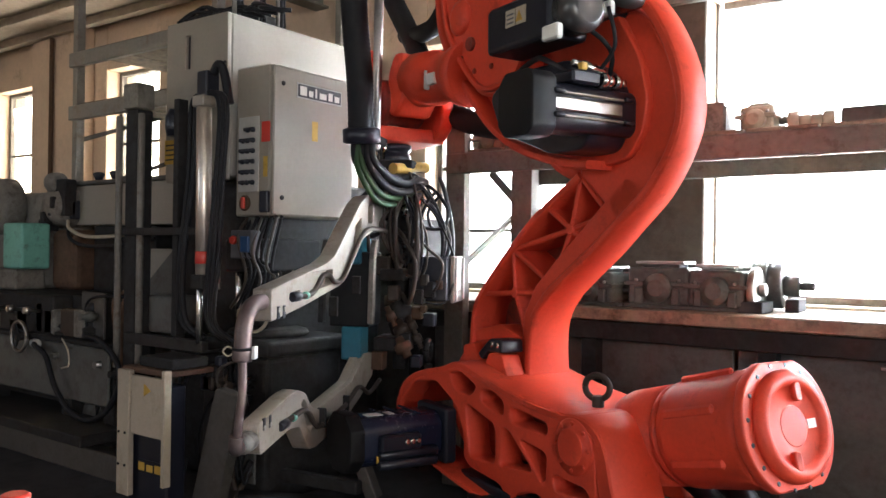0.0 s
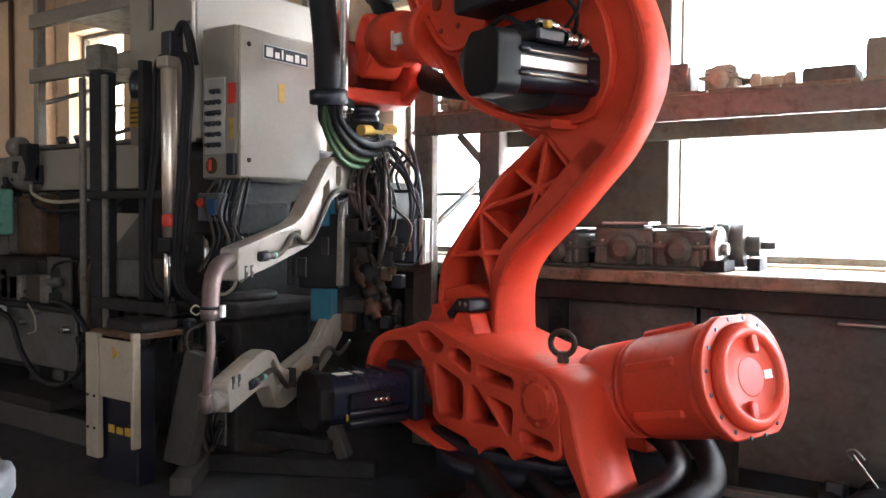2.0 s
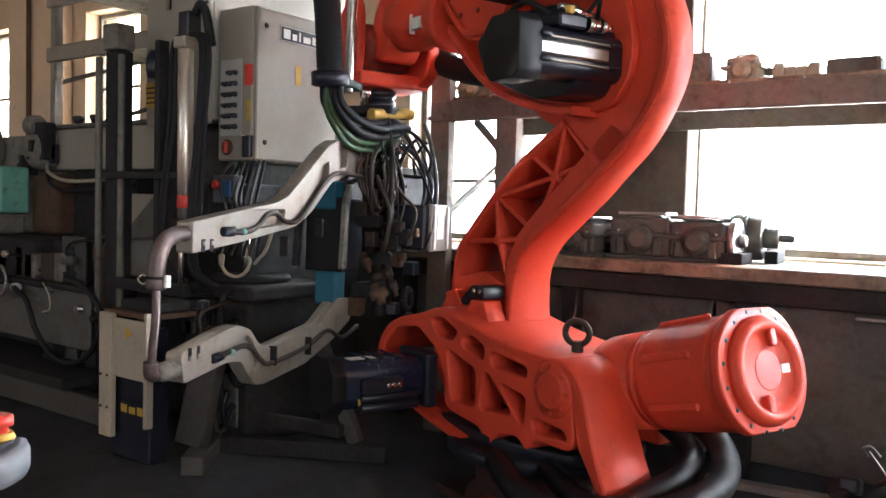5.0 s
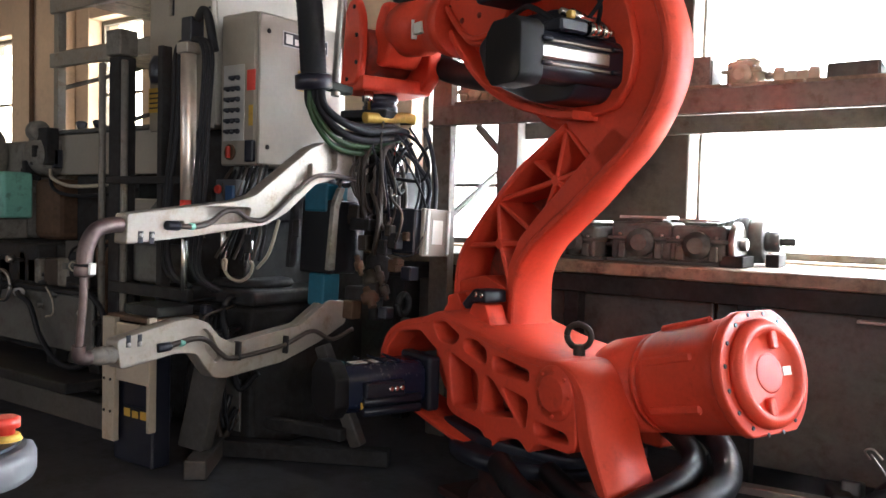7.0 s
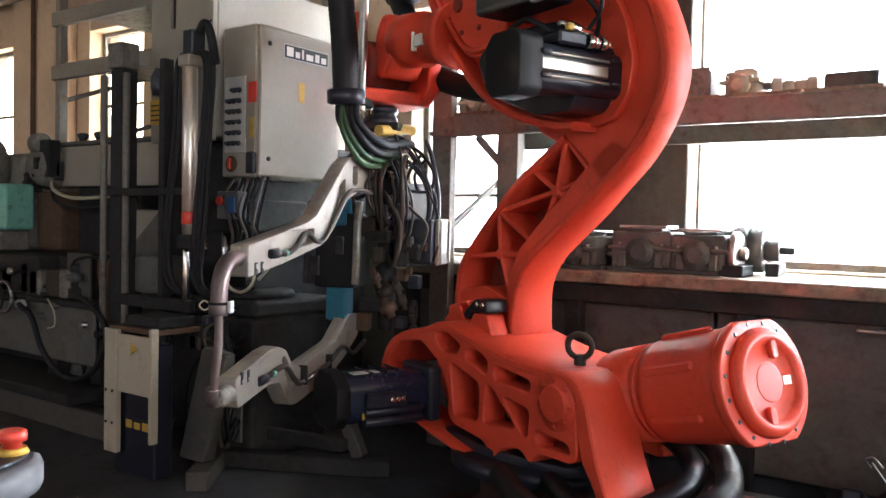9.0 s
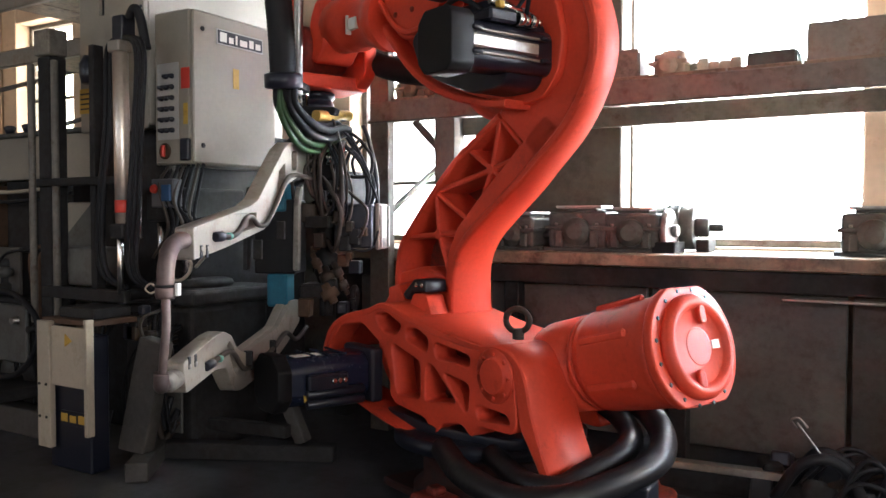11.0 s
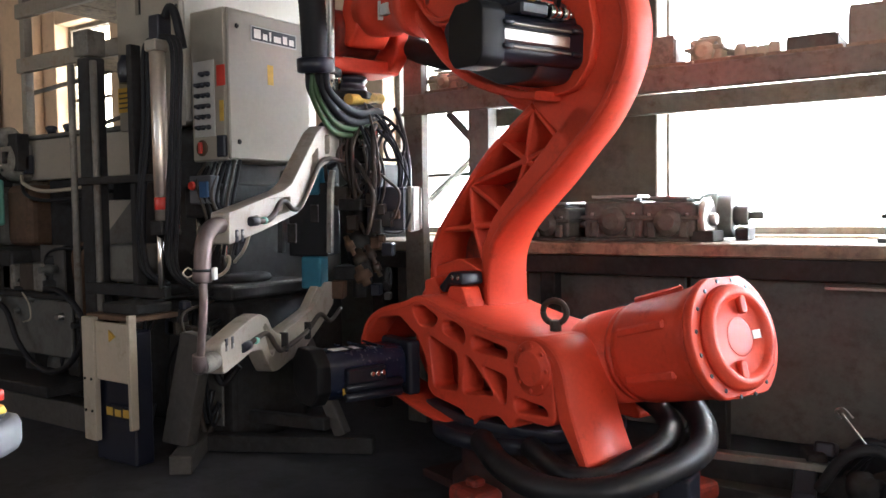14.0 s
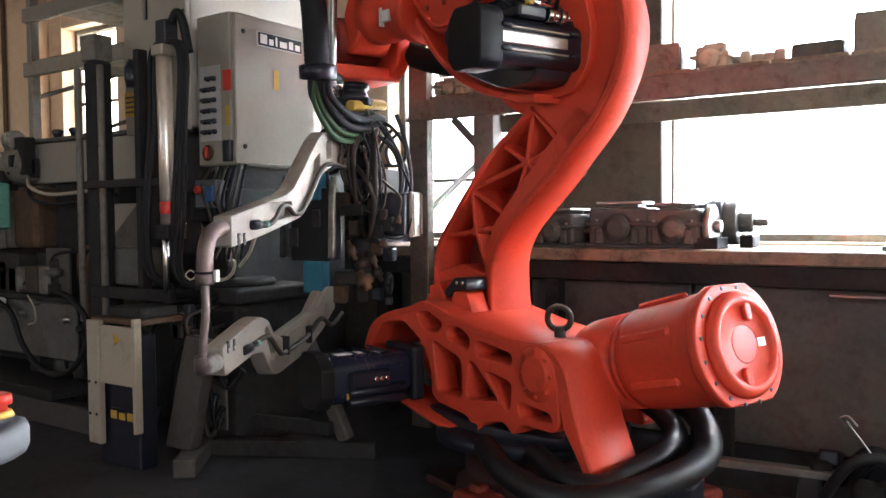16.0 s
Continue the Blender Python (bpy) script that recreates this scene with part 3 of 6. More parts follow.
    # shade between the ribs is painted in: darker copy of the arm's orange
    on_arm("web", one(plate, web, [], -0.17, -0.13, XZ, 0.004, 0), ORANGE_DUSTY_SHADED)
    hub = bmesh.new()
    lathe(hub, [(0, 0.25), (0.05, 0.27), (0.95, 0.27), (1, 0.25)], (0.42, -0.2, 0.6), (0.42, 0.08, 0.6), 36)
    on_arm("shoulder_hub", hub, ORANGE)
    s1, s2 = (-0.07, 1.34), (0.28, 1.08)
    pairs = [(s1, (-0.12, 1.54)), (s1, (0.08, 1.43)), (s1, (0.3, 1.26)), (s1, (0.03, 1.145)), (s1, (-0.155, 1.29)), (s1, (-0.25, 1.385)), (s2, (0.3, 1.26)), (s2, (0.55, 1.06)), (s2, (0.2, 0.9)), (s2, (0.095, 1.09)), ((0.3, 1.26), (0.055, 1.13)), ((-0.12, 1.54), (-0.26, 1.405))]
    for (x0, z0), (x1, z1) in pairs:
        on_arm("rib", one(bar, (x0, -0.065, z0), (x1, -0.065, z1), 0.19, 0.022, 0.006), ORANGE)
    for x, z in (s1, s2):
        bm = one(cyl, (x, -0.16, z), (x, 0.034, z), 0.022, 16)
        on_arm("rib_node", bm, ORANGE)
    on_arm("foot_web", one(plate, [(0.57, 0.7), (0.57, 0.9), (0.38, 0.94), (0.17, 0.88), (0.17, 0.7)], [], -0.16, 0.03, XZ, 0.006, 0.02), ORANGE)
    on_arm("elbow_hub", one(lathe, [(0, 0.3), (0.05, 0.33), (0.95, 0.33), (1, 0.3)], (-0.15, -0.165, 1.85), (-0.15, 0.03, 1.85), 44), ORANGE)

    on_arm("elbow_side", one(plate, [(-0.33, 1.37), (-0.465, 1.475), (-0.565, 1.605), (-0.605, 1.735), (-0.575, 1.875), (-0.485, 2.04), (-0.3, 2.17), (-0.2, 1.95), (-0.3, 1.75), (-0.12, 1.55)], [], -0.06, 0.036, XZ, 0.01, 0.02), ORANGE)

    # forearm
    fore = new("forearm")
    fore.parent = rob
    fore.matrix_basis = Matrix.Translation(A3)
    tagged(fore, "orange forearm with black drive motors")

    def on_fore(name, bm, m, parent=fore, label=""):
        bmesh.ops.translate(bm, verts=bm.verts[:], vec=-A3)
        return part(name, bm, m, parent, label)

    rim = [(0.74, 2.45), (0.7, 2.25), (0.6, 2.09), (0.43, 1.89), (0.26, 1.74), (0.06, 1.64), (-0.18, 1.575), (-0.3, 1.562)]
    on_fore("casting_rim", one(strip, rim, 0.03, 0.035, 0.16), ORANGE)
    body = rim + [(-0.41, 1.58), (-0.48, 1.66), (-0.5, 1.78), (-0.46, 1.92), (-0.36, 2.08), (-0.22, 2.22), (-0.1, 2.45), (0.4, 2.55)]
    on_fore("casting", one(plate, body, [], 0.035, 0.07, XZ, 0.006, 0.03), ORANGE)
    on_fore("drive_cover", one(plate, [(0.66, 2.42), (0.63, 2.25), (0.54, 2.09), (0.36, 1.9), (0.2, 1.88), (0.05, 1.95), (0.0, 2.3), (0.2, 2.5), (0.5, 2.52)], [], 0.07, 0.17, XZ, 0.012, 0.05), ORANGE)
    on_fore("cover_rim", one(strip, [(0.64, 2.4), (0.6, 2.24), (0.51, 2.1), (0.36, 1.945), (0.22, 1.915), (0.08, 1.96), (0.02, 2.1)], 0.022, 0.165, 0.192), ORANGE)
    on_fore("bearing_cap", one(lathe, [(0, 0.075), (0.6, 0.075), (0.8, 0.06), (1, 0.045)], (0.5, 0.16, 2.26), (0.5, 0.2, 2.26), 28), ORANGE)
    for i in range(10):
        x, z = 0.33 + 0.2 * math.cos(math.tau * i / 10), 2.2 + 0.2 * math.sin(math.tau * i / 10)
        on_fore("bolt", one(cyl, (x, 0.165, z), (x, 0.178, z), 0.012), ORANGE_DUSTY_SHADED)
    on_fore("plug", one(cyl, (0.42, 0.165, 2.13), (0.42, 0.185, 2.13), 0.03), ORANGE_DUSTY_SHADED)
    on_fore("motor_bay", one(plate, [(0.18, 1.86), (0.12, 1.74), (0.02, 1.68), (-0.2, 1.6), (-0.38, 1.6), (-0.45, 1.72), (-0.4, 1.85), (-0.3, 1.92), (0.05, 1.93)], [], 0.07, 0.24, XZ, 0.008, 0.04), BLACK)
    bm = bmesh.new()
    plate(bm, [(-0.37 + 0.078 * c, 1.725 + 0.078 * s) for c, s in ((1, 0.7), (0.7, 1), (-0.7, 1), (-1, 0.7), (-1, -0.7), (-0.7, -1), (0.7, -1), (1, -0.7))], [], 0.05, 0.47, XZ, 0.006, 0.02)
    em = on_fore("elbow_motor", bm, BLACK, fore, "black servo motor with bare metal side")
    bm = one(box, -0.462, -0.446, 0.14, 0.455, 1.704, 1.75, 0.006)
    for zz in (1.69, 1.764):
        on_fore("fin", one(box, -0.458, -0.444, 0.1, 0.465, zz - 0.004, zz + 0.004, 0.002), ALU, em)
    on_fore("side_panel", bm, STEEL, em, "bare bright metal side panel")
    bm = one(plate, [(-0.37 + 0.094 * c, 1.725 + 0.105 * q) for c, q in ((1, 0.6), (0.6, 1), (-0.7, 1), (-1, 0.75), (-1, -0.75), (-0.7, -1), (0.6, -1), (1, -0.6))], [], 0.43, 0.525, XZ, 0.005, 0.012)
    on_fore("encoder_cover", bm, MATT_BLACK, em, "flat matt black encoder housing")
    for y0, z0 in ((0.42, 1.765), (0.42, 1.688), (0.12, 1.765), (0.12, 1.688)):
        on_fore("tie_bolt", one(cyl, (-0.468, y0 - 0.02, z0), (-0.468, y0 + 0.02, z0), 0.009, 10), BLACK, em)
    bm = bmesh.new()
    for k in range(4):
        cyl(bm, (-0.44, 0.115 + 0.03 * k, 1.822), (-0.44, 0.14 + 0.03 * k, 1.824), (0.014, 0.026, 0.022, 0.028)[k], 14)
    cyl(bm, (-0.43, 0.2, 1.855), (-0.43, 0.34, 1.87), 0.013, 12)
    cyl(bm, (-0.43, 0.24, 1.858), (-0.43, 0.3, 1.866), 0.019, 12)
    on_fore("plug", bm, CHROME, em, "chrome cable plugs")
    on_fore("connector_box", one(box, -0.46, -0.36, 0.24, 0.36, 1.8, 1.845, 0.008), BLACK, em)
    on_fore("yellow_tag", one(box, -0.464, -0.44, 0.3, 0.325, 1.845, 1.87, 0.004), YELLOW, em)
    bm = bmesh.new()
    tube(bm, [(-0.4, 0.15, 1.84), (-0.46, 0.2, 1.92), (-0.4, 0.26, 2.0), (-0.25, 0.28, 2.02)], 0.008)
    tube(bm, [(-0.38, 0.3, 1.84), (-0.3, 0.34, 1.9), (-0.18, 0.3, 1.93), (0.02, 0.26, 1.9)], 0.01)
    tube(bm, [(-0.42, 0.22, 1.85), (-0.5, 0.22, 1.93), (-0.5, 0.25, 2.05)], 0.007)
    tube(bm, [(-0.2, 0.2, 1.92), (-0.08, 0.24, 1.88), (0.06, 0.2, 1.86), (0.18, 0.19, 1.84)], 0.012)
    on_fore("motor_cable", bm, RUBBER)
    for nm, l, z, r, f0, f1 in (("wrist_motor", 0.3, 2.05, 0.085, 0.0, -0.42), ("wrist_motor", 0.08, 2.16, 0.08, 0.0, -0.42)):
        bm = bmesh.new()
        box(bm, f1 + 0.05, f0, l - r, l + r, z - r, z + r, 0.02)
        wm = on_fore(nm, bm, BLACK, fore, "black servo motor")
        on_fore("end_cap", one(lathe, [(0, r * 0.95), (0.7, r * 0.95), (0.9, r * 0.85), (1, r * 0.6)], (f1 + 0.05, l, z), (f1 - 0.05, l, z), 30), CAP_GREY, wm, "polished dark round end cap")
        on_fore("plug", one(box, f1 - 0.02, f1 + 0.06, l + r, l + r + 0.03, z - 0.11, z - 0.06, 0.006), WHITE, wm)
    for x0, x1 in ((-0.24, -0.185), (-0.18, -0.125)):
        on_fore("warning_label", one(box, x0, x1, 0.385, 0.388, 2.04, 2.1, 0), CREAM)
    for k in range(3):
        on_fore("print_bar", one(box, -0.172, -0.133, 0.388, 0.389, 2.05 + 0.015 * k, 2.056 + 0.015 * k, 0), DULLGREY)
    bm = one(plate, [(-0.225, 2.05), (-0.185, 2.05), (-0.205, 2.088)], [], 0.388, 0.39, XZ, 0.0005, 0)
    on_fore("warning_sign", bm, YELLOW)
    bm = one(lathe, [(0, 0.15), (0.15, 0.14), (0.2, 0.118), (0.5, 0.112), (0.52, 0.13), (0.78, 0.13), (0.8, 0.115), (0.97, 0.1), (1, 0.09)], (0.5, 0.09, 2.03), (1.12, 0.09, 2.1), 36)
    on_fore("arm_tube", bm, ORANGE)
    bm = bmesh.new()
    box(bm, 0.655, 0.715, 0.19, 0.2165, 2.0, 2.05, 0)
    box(bm, 0.73, 0.74, 0.19, 0.2145, 1.985, 2.07, 0)
    on_fore("type_label", bm, WHITE)
    # wrist: a drum held in a fork
    bm = one(lathe, [(0, 0.09), (0.04, 0.115), (0.3, 0.115), (0.34, 0.105), (0.66, 0.105), (0.7, 0.118), (0.96, 0.118), (1, 0.09)], (1.2, -0.02, 1.99), (1.2, 0.25, 1.99), 32)
    wr = on_fore("wrist", bm, ORANGE_DUSTY_SHADED, fore, "orange wrist drum in a fork")
    bm = one(plate, [(1.1, 1.82), (1.07, 1.95), (1.07, 2.14), (1.13, 2.24), (1.2, 2.23), (1.25, 2.16), (1.33, 2.12), (1.34, 1.95), (1.28, 1.82)], [], 0.26, 0.305, XZ, 0.012, 0.05)
    on_fore("cover_plate", bm, ORANGE, wr)
    for x, z in ((1.13, 2.19), (1.1, 2.05), (1.1, 1.92), (1.3, 2.08), (1.3, 1.94), (1.2, 1.85)):
        on_fore("bolt", one(cyl, (x, 0.3, z), (x, 0.313, z), 0.011, 8, 0.002), DARK_STEEL, wr)
    bm = one(plate, [(1.06, 1.8), (0.98, 1.86), (0.97, 2.02), (1.05, 2.06), (1.1, 1.94), (1.3, 1.9), (1.34, 1.8)], [], -0.1, -0.03, XZ, 0.012, 0.03)
    on_fore("fork_arm", bm, ORANGE, wr)
    bm = one(plate, [(1.06, 1.79), (1.06, 1.86), (1.34, 1.86), (1.34, 1.79)], [], -0.1, 0.29, XZ, 0.012, 0.02)
    on_fore("yoke", bm, ORANGE, wr)
    bm = one(plate, [(0.96, 1.98), (0.96, 2.2), (1.06, 2.22), (1.13, 2.12), (1.12, 1.92), (1.04, 1.9)], [], 0.0, 0.2, XZ, 0.02, 0.04)
    on_fore("knuckle", bm, ORANGE, wr)
    bm = one(lathe, [(0, 0.075), (0.25, 0.09), (0.5, 0.09), (0.52, 0.082), (0.7, 0.082), (0.72, 0.092), (0.95, 0.092), (1, 0.08)], (1.235, 0.1, 1.68), (1.235, 0.1, 1.79), 28)
    on_fore("tool_flange", bm, BLACK, wr, "black tool flange")
    bm = one(lathe, [(0, 0.016), (0.4, 0.016), (0.42, 0.024), (1, 0.024)], (1.13, 0.22, 1.7), (1.13, 0.22, 1.79), 12)
    on_fore("sensor", bm, CHROME, wr, "small bright sensor")
    # hose pack behind the forearm
    bm = one(tube, [(1.75, -0.1, 2.8), (1.38, -0.1, 2.36), (1.19, -0.13, 2.04), (0.95, -0.13, 1.91), (0.6, -0.16, 1.83), (0.2, -0.22, 1.85)], 0.055, 14, 8, 0.004, 0.03)
    on_fore("hose", bm, RUBBER, fore, "thick black corrugated hose")
    bm = one(tube, [(1.5, -0.1, 2.44), (1.3, -0.1, 2.41), (1.1, -0.08, 2.43), (0.92, -0.06, 2.6), (0.85, -0.06, 2.9)], 0.045, 14, 8, 0.004, 0.03)
    on_fore("hose", bm, RUBBER, fore)
    return rob, arm, fore


robot, link_arm, forearm = build_robot()


# ---- welding gun ----
GUN_AT, GUN_TURN = Vector((-2.489, 3.265, 1.6)), math.degrees(math.atan2(-0.909, 0.417))


def build_gun():
    g = thing("spot_welding_gun", GUN_AT, "spot welding gun with long pale aluminium arms under the robot wrist", "welding gun", rz=GUN_TURN)
    up = [(1.5, -0.485), (1.5, -0.595), (1.2, -0.56), (0.79, -0.5), (0.66, -0.44), (0.47, -0.3), (0.25, -0.24), (0.07, -0.22), (0.05, -0.07), (0.15, -0.075), (0.42, -0.1), (0.52, -0.14), (0.68, -0.25), (0.86, -0.375), (0.96, -0.405)]
    slots = [[(1.14, -0.44), (1.1, -0.51), (0.9, -0.49), (0.88, -0.43)], [(0.62, -0.26), (0.6, -0.36), (0.5, -0.28), (0.5, -0.2)], [(0.4, -0.14), (0.4, -0.23), (0.32, -0.22), (0.32, -0.13)], [(1.34, -0.505), (1.34, -0.535), (1.24, -0.53), (1.24, -0.5)]]
    a1 = part("upper_arm", one(plate, up, slots, -0.068, 0.0, XZ, 0.004, 0.012, 0.02), ALU, g, "pale milled aluminium electrode arm")
    part("arm_core", one(plate, [(x * 0.985 + 0.012, z * 0.99 - 0.004) for x, z in up], [], -0.066, -0.03, XZ, 0.003, 0.012), ALU, a1)
    for x in (1.44, 1.39):
        bm = one(box, x - 0.012, x + 0.012, -0.004, 0.002, -0.59, -0.545, 0.002)
        part("clamp_slot", bm, BLACK, a1)
        part("screw", one(cyl, (x, -0.002, -0.56), (x, 0.006, -0.56), 0.009, 10), STEEL, a1)
    lo = [(1.48, -0.945), (1.46, -1.055), (1.2, -1.02), (1.1, -1.03), (1.05, -1.09), (1.0, -1.14), (0.93, -1.15), (0.58, -1.12), (0.32, -1.05), (0.12, -0.97), (0.12, -0.86), (0.26, -0.85), (0.36, -0.9), (0.46, -0.955), (0.9, -1.005), (0.98, -0.97), (1.04, -0.91), (1.12, -0.885), (1.2, -0.89)]
    a2 = part("lower_arm", one(plate, lo, [[(1.06, -0.93), (1.02, -0.96), (0.96, -1.06), (0.99, -1.08), (1.04, -1.03), (1.09, -0.95)]], -0.118, -0.05, XZ, 0.004, 0.02, 0.012), ALU, g, "pale milled aluminium electrode arm")
    part("arm_core", one(plate, [(x * 0.985 + 0.012, z * 0.99 - 0.008) for x, z in lo], [], -0.116, -0.075, XZ, 0.003, 0.02), ALU, a2)
    for x in (1.43, 1.38):
        part("clamp_slot", one(box, x - 0.01, x + 0.01, -0.054, -0.048, -0.975, -0.93, 0.002), BLACK, a2)
        part("screw", one(cyl, (x, -0.052, -0.965), (x, -0.044, -0.965), 0.009, 10), STEEL, a2)
    # electrodes
    y = -0.034
    part("upper_electrode", one(tube, [(1.47, y, -0.53), (1.535, y, -0.528), (1.6, y, -0.55), (1.635, y, -0.61), (1.64, y, -0.69)], 0.028, 20), BRONZE, g, "thick bent copper electrode shank")
    part("electrode_collar", one(lathe, [(0, 0.03), (0.2, 0.033), (0.8, 0.033), (1, 0.028)], (1.64, y, -0.67), (1.64, y, -0.71), 20), BRONZE, g)
    part("electrode_tip", one(tube, [(1.64, y, -0.7), (1.638, y, -0.8), (1.634, y - 0.012, -0.9), (1.63, y - 0.02, -0.985)], 0.014, 14), BRONZE, g, "slim copper electrode")
    part("lower_holder", one(lathe, [(0, 0.03), (0.1, 0.034), (0.7, 0.034), (0.8, 0.026), (1, 0.026)], (1.46, -0.085, -1.0), (1.575, -0.075, -1.0), 20), GREYCAST, g)
    part("lower_electrode", one(tube, [(1.56, -0.075, -1.0), (1.6, -0.07, -1.0), (1.625, -0.06, -0.985), (1.63, -0.056, -0.95)], 0.024, 14), BRONZE, g)
    part("tag", one(box, 1.625, 1.65, 0.0, 0.012, -0.7, -0.66, 0.002), WHITE, g)
    part("tie", one(lathe, [(0, 0.034), (1, 0.034)], (1.64, y, -0.665), (1.64, y, -0.673), 20), RUBBER, g)
    part("wire_loop", one(tube, [(1.65, y - 0.028, -0.67), (1.655, y - 0.045, -0.662), (1.655, y - 0.06, -0.678), (1.652, y - 0.045, -0.692), (1.65, y - 0.028, -0.684)], 0.003, 6), CREAM, g)
    # cooling hoses along the arms
    bm = one(tube, [(1.3, 0.005, -0.52), (1.2, 0.015, -0.52), (1.12, 0.015, -0.5), (1.05, 0.015, -0.455), (0.98, 0.015, -0.45), (0.9, 0.015, -0.48), (0.78, 0.015, -0.46), (0.55, 0.015, -0.29), (0.4, 0.02, -0.25), (0.2, 0.04, -0.26)], 0.0105, 12)
    part("cooling_hose", bm, HOSE_BROWN, a1, "dark water hose")
    part("hose_fitting", one(cyl, (1.33, 0.004, -0.52), (1.27, 0.008, -0.52), 0.018, 12), BLACK, a1)
    bm = one(tube, [(1.25, -0.045, -0.985), (1.12, -0.035, -0.965), (1.05, -0.035, -0.985), (0.98, -0.035, -1.04), (0.9, -0.035, -1.065), (0.6, -0.035, -1.04), (0.4, -0.035, -0.99), (0.25, -0.03, -1.04), (0.1, -0.02, -1.0)], 0.0105, 12)
    part("cooling_hose", bm, HOSE_BROWN, a2, "dark water hose")
    part("hose_fitting", one(cyl, (1.3, -0.048, -0.99), (1.24, -0.044, -0.985), 0.018, 12), BLACK, a2)
    for ar, x, y0, z in ((a1, 1.225, 0.012, -0.52), (a2, 1.2, -0.04, -0.978)):
        part("ferrule", one(cyl, (x, y0, z), (x - 0.025, y0, z), 0.014, 12), MINT, ar, "green ferrule")
        for dx in (0.32, 0.62):
            part("hose_clip", one(box, x - dx - 0.006, x - dx + 0.006, y0 - 0.02, y0 + 0.018, z - 0.1 + 0.25 * (dx - 0.32) * (ar == a1), z - 0.02 + 0.25 * (dx - 0.32) * (ar == a1), 0.003), DARK_STEEL, ar)
    # body
    bm = bmesh.new()
    box(bm, 0.1, 0.3, -0.22, -0.02, -0.72, -0.36, 0.01)
    bd = part("gun_body", bm, MATT_BLACK, g, "black gun body between steel side plates")
    part("insulator", one(box, 0.14, 0.31, -0.2, -0.06, -0.42, -0.28, 0.012), TEAL, g, "teal insulating block")
    part("insulator", one(box, 0.17, 0.3, -0.16, -0.06, -0.88, -0.72, 0.012), TEAL, g, "teal insulating block")
    for y0 in (-0.245, 0.0):
        part("side_plate", one(plate, [(0.36, -0.7), (0.34, -0.38), (0.3, -0.3), (0.26, -0.3), (0.3, -0.4), (0.31, -0.7)], [], y0 - 0.012, y0 + 0.012, XZ, 0.003, 0.01), GREYCAST if y0 == 0 else DARK_STEEL, bd)
    bm = bmesh.new()
    box(bm, -0.05, 0.07, 0.0, 0.12, -0.26, 0.0, 0.012)
    lathe(bm, [(0, 0.05), (0.1, 0.058), (0.3, 0.058), (0.32, 0.045), (0.7, 0.045), (0.72, 0.06), (0.9, 0.06), (1, 0.04)], (0.02, 0.06, -0.26), (0.02, 0.06, -0.78), 20)
    cyl(bm, (0.02, 0.06, -0.8), (0.02, 0.06, -0.95), 0.035, 20)
    box(bm, -0.05, 0.2, 0.0, 0.12, -0.5, -0.44, 0.006)
    box(bm, -0.02, 0.16, -0.04, 0.08, -0.85, -0.78, 0.008)
    part("actuator", bm, DARK_STEEL, g, "grimy dark actuator cylinder")
    part("mounting_plate", one(box, -0.14, 0.14, -0.14, 0.14, 0.06, 0.1, 0.006), DARK_STEEL, g)
    part("bracket", one(box, -0.03, 0.03, -0.12, 0.12, -0.05, 0.06, 0.006), ALU, g)
    part("hose_sleeve", one(tube, [(0.2, 0.06, 0.05), (0.1, 0.1, 0.06), (-0.02, 0.14, 0.08), (-0.08, 0.16, 0.08)], 0.027, 14), YELLOW, g, "yellow hose sleeve")
    tr = part("transformer", one(box, -0.16, 0.1, 0.12, 0.32, -0.6, -0.38, 0.008), BLACK, g, "black transformer with a grey end plate")
    bm = one(box, -0.2, 0.06, 0.325, 0.345, -0.61, -0.375, 0.004)
    part("end_plate", bm, CABINET, tr)
    for x in (-0.17, 0.03):
        part("edge_strip", one(box, x - 0.012, x + 0.012, 0.346, 0.356, -0.6, -0.385, 0.002), WHITE, tr)
    part("type_label", one(box, -0.12, -0.02, 0.345, 0.3475, -0.55, -0.43, 0), WHITE, tr)
    # hose pack from above, with its clamp and rod
    bm = one(tube, [(0.52, 0.0, 0.15), (0.56, 0.0, 0.4), (0.6, -0.02, 0.75), (0.55, -0.05, 1.2)], 0.058, 16, 8, 0.003, 0.02)
    part("hose", bm, RUBBER, g, "thick black hose pack")
    part("hose_clamp", one(lathe, [(0, 0.07), (0.1, 0.085), (0.9, 0.085), (1, 0.07)], (0.52, 0.0, 0.13), (0.53, 0.0, 0.2), 22), BLACK, g)
    bm = bmesh.new()
    box(bm, 0.3, 0.5, 0.0, 0.06, 0.14, 0.18, 0.006)
    part("clamp_arm", bm, DARK_STEEL, g)
    part("rod", one(cyl, (0.4, 0.03, 0.12), (0.36, 0.03, 1.2), 0.022, 16), STEEL, g, "thin steel rod")
    for k, (m, dy, sag) in enumerate(((GREEN, 0.0, 0.07), (RUBBER, 0.03, 0.04), (GREEN, -0.02, 0.1), (RUBBER, 0.05, 0.0), (RUBBER, -0.03, 0.02), (RUBBER, 0.01, -0.02))):
        bm = one(tube, [(0.53, dy, 0.15), (0.5, dy, 0.06 - sag * 0.4), (0.4, dy + 0.05, -0.01 - sag), (0.26, dy + 0.09, -0.03 - sag), (0.1, dy + 0.12, -0.0 - sag), (0.0, dy + 0.13, 0.0 - sag * 0.5)], 0.014 if m == GREEN else 0.018, 10)
        part("hose_line", bm, m, g, "green hose" if m == GREEN else "black hose")
    # loops of cable at the joint
    rnd = random.Random(4)
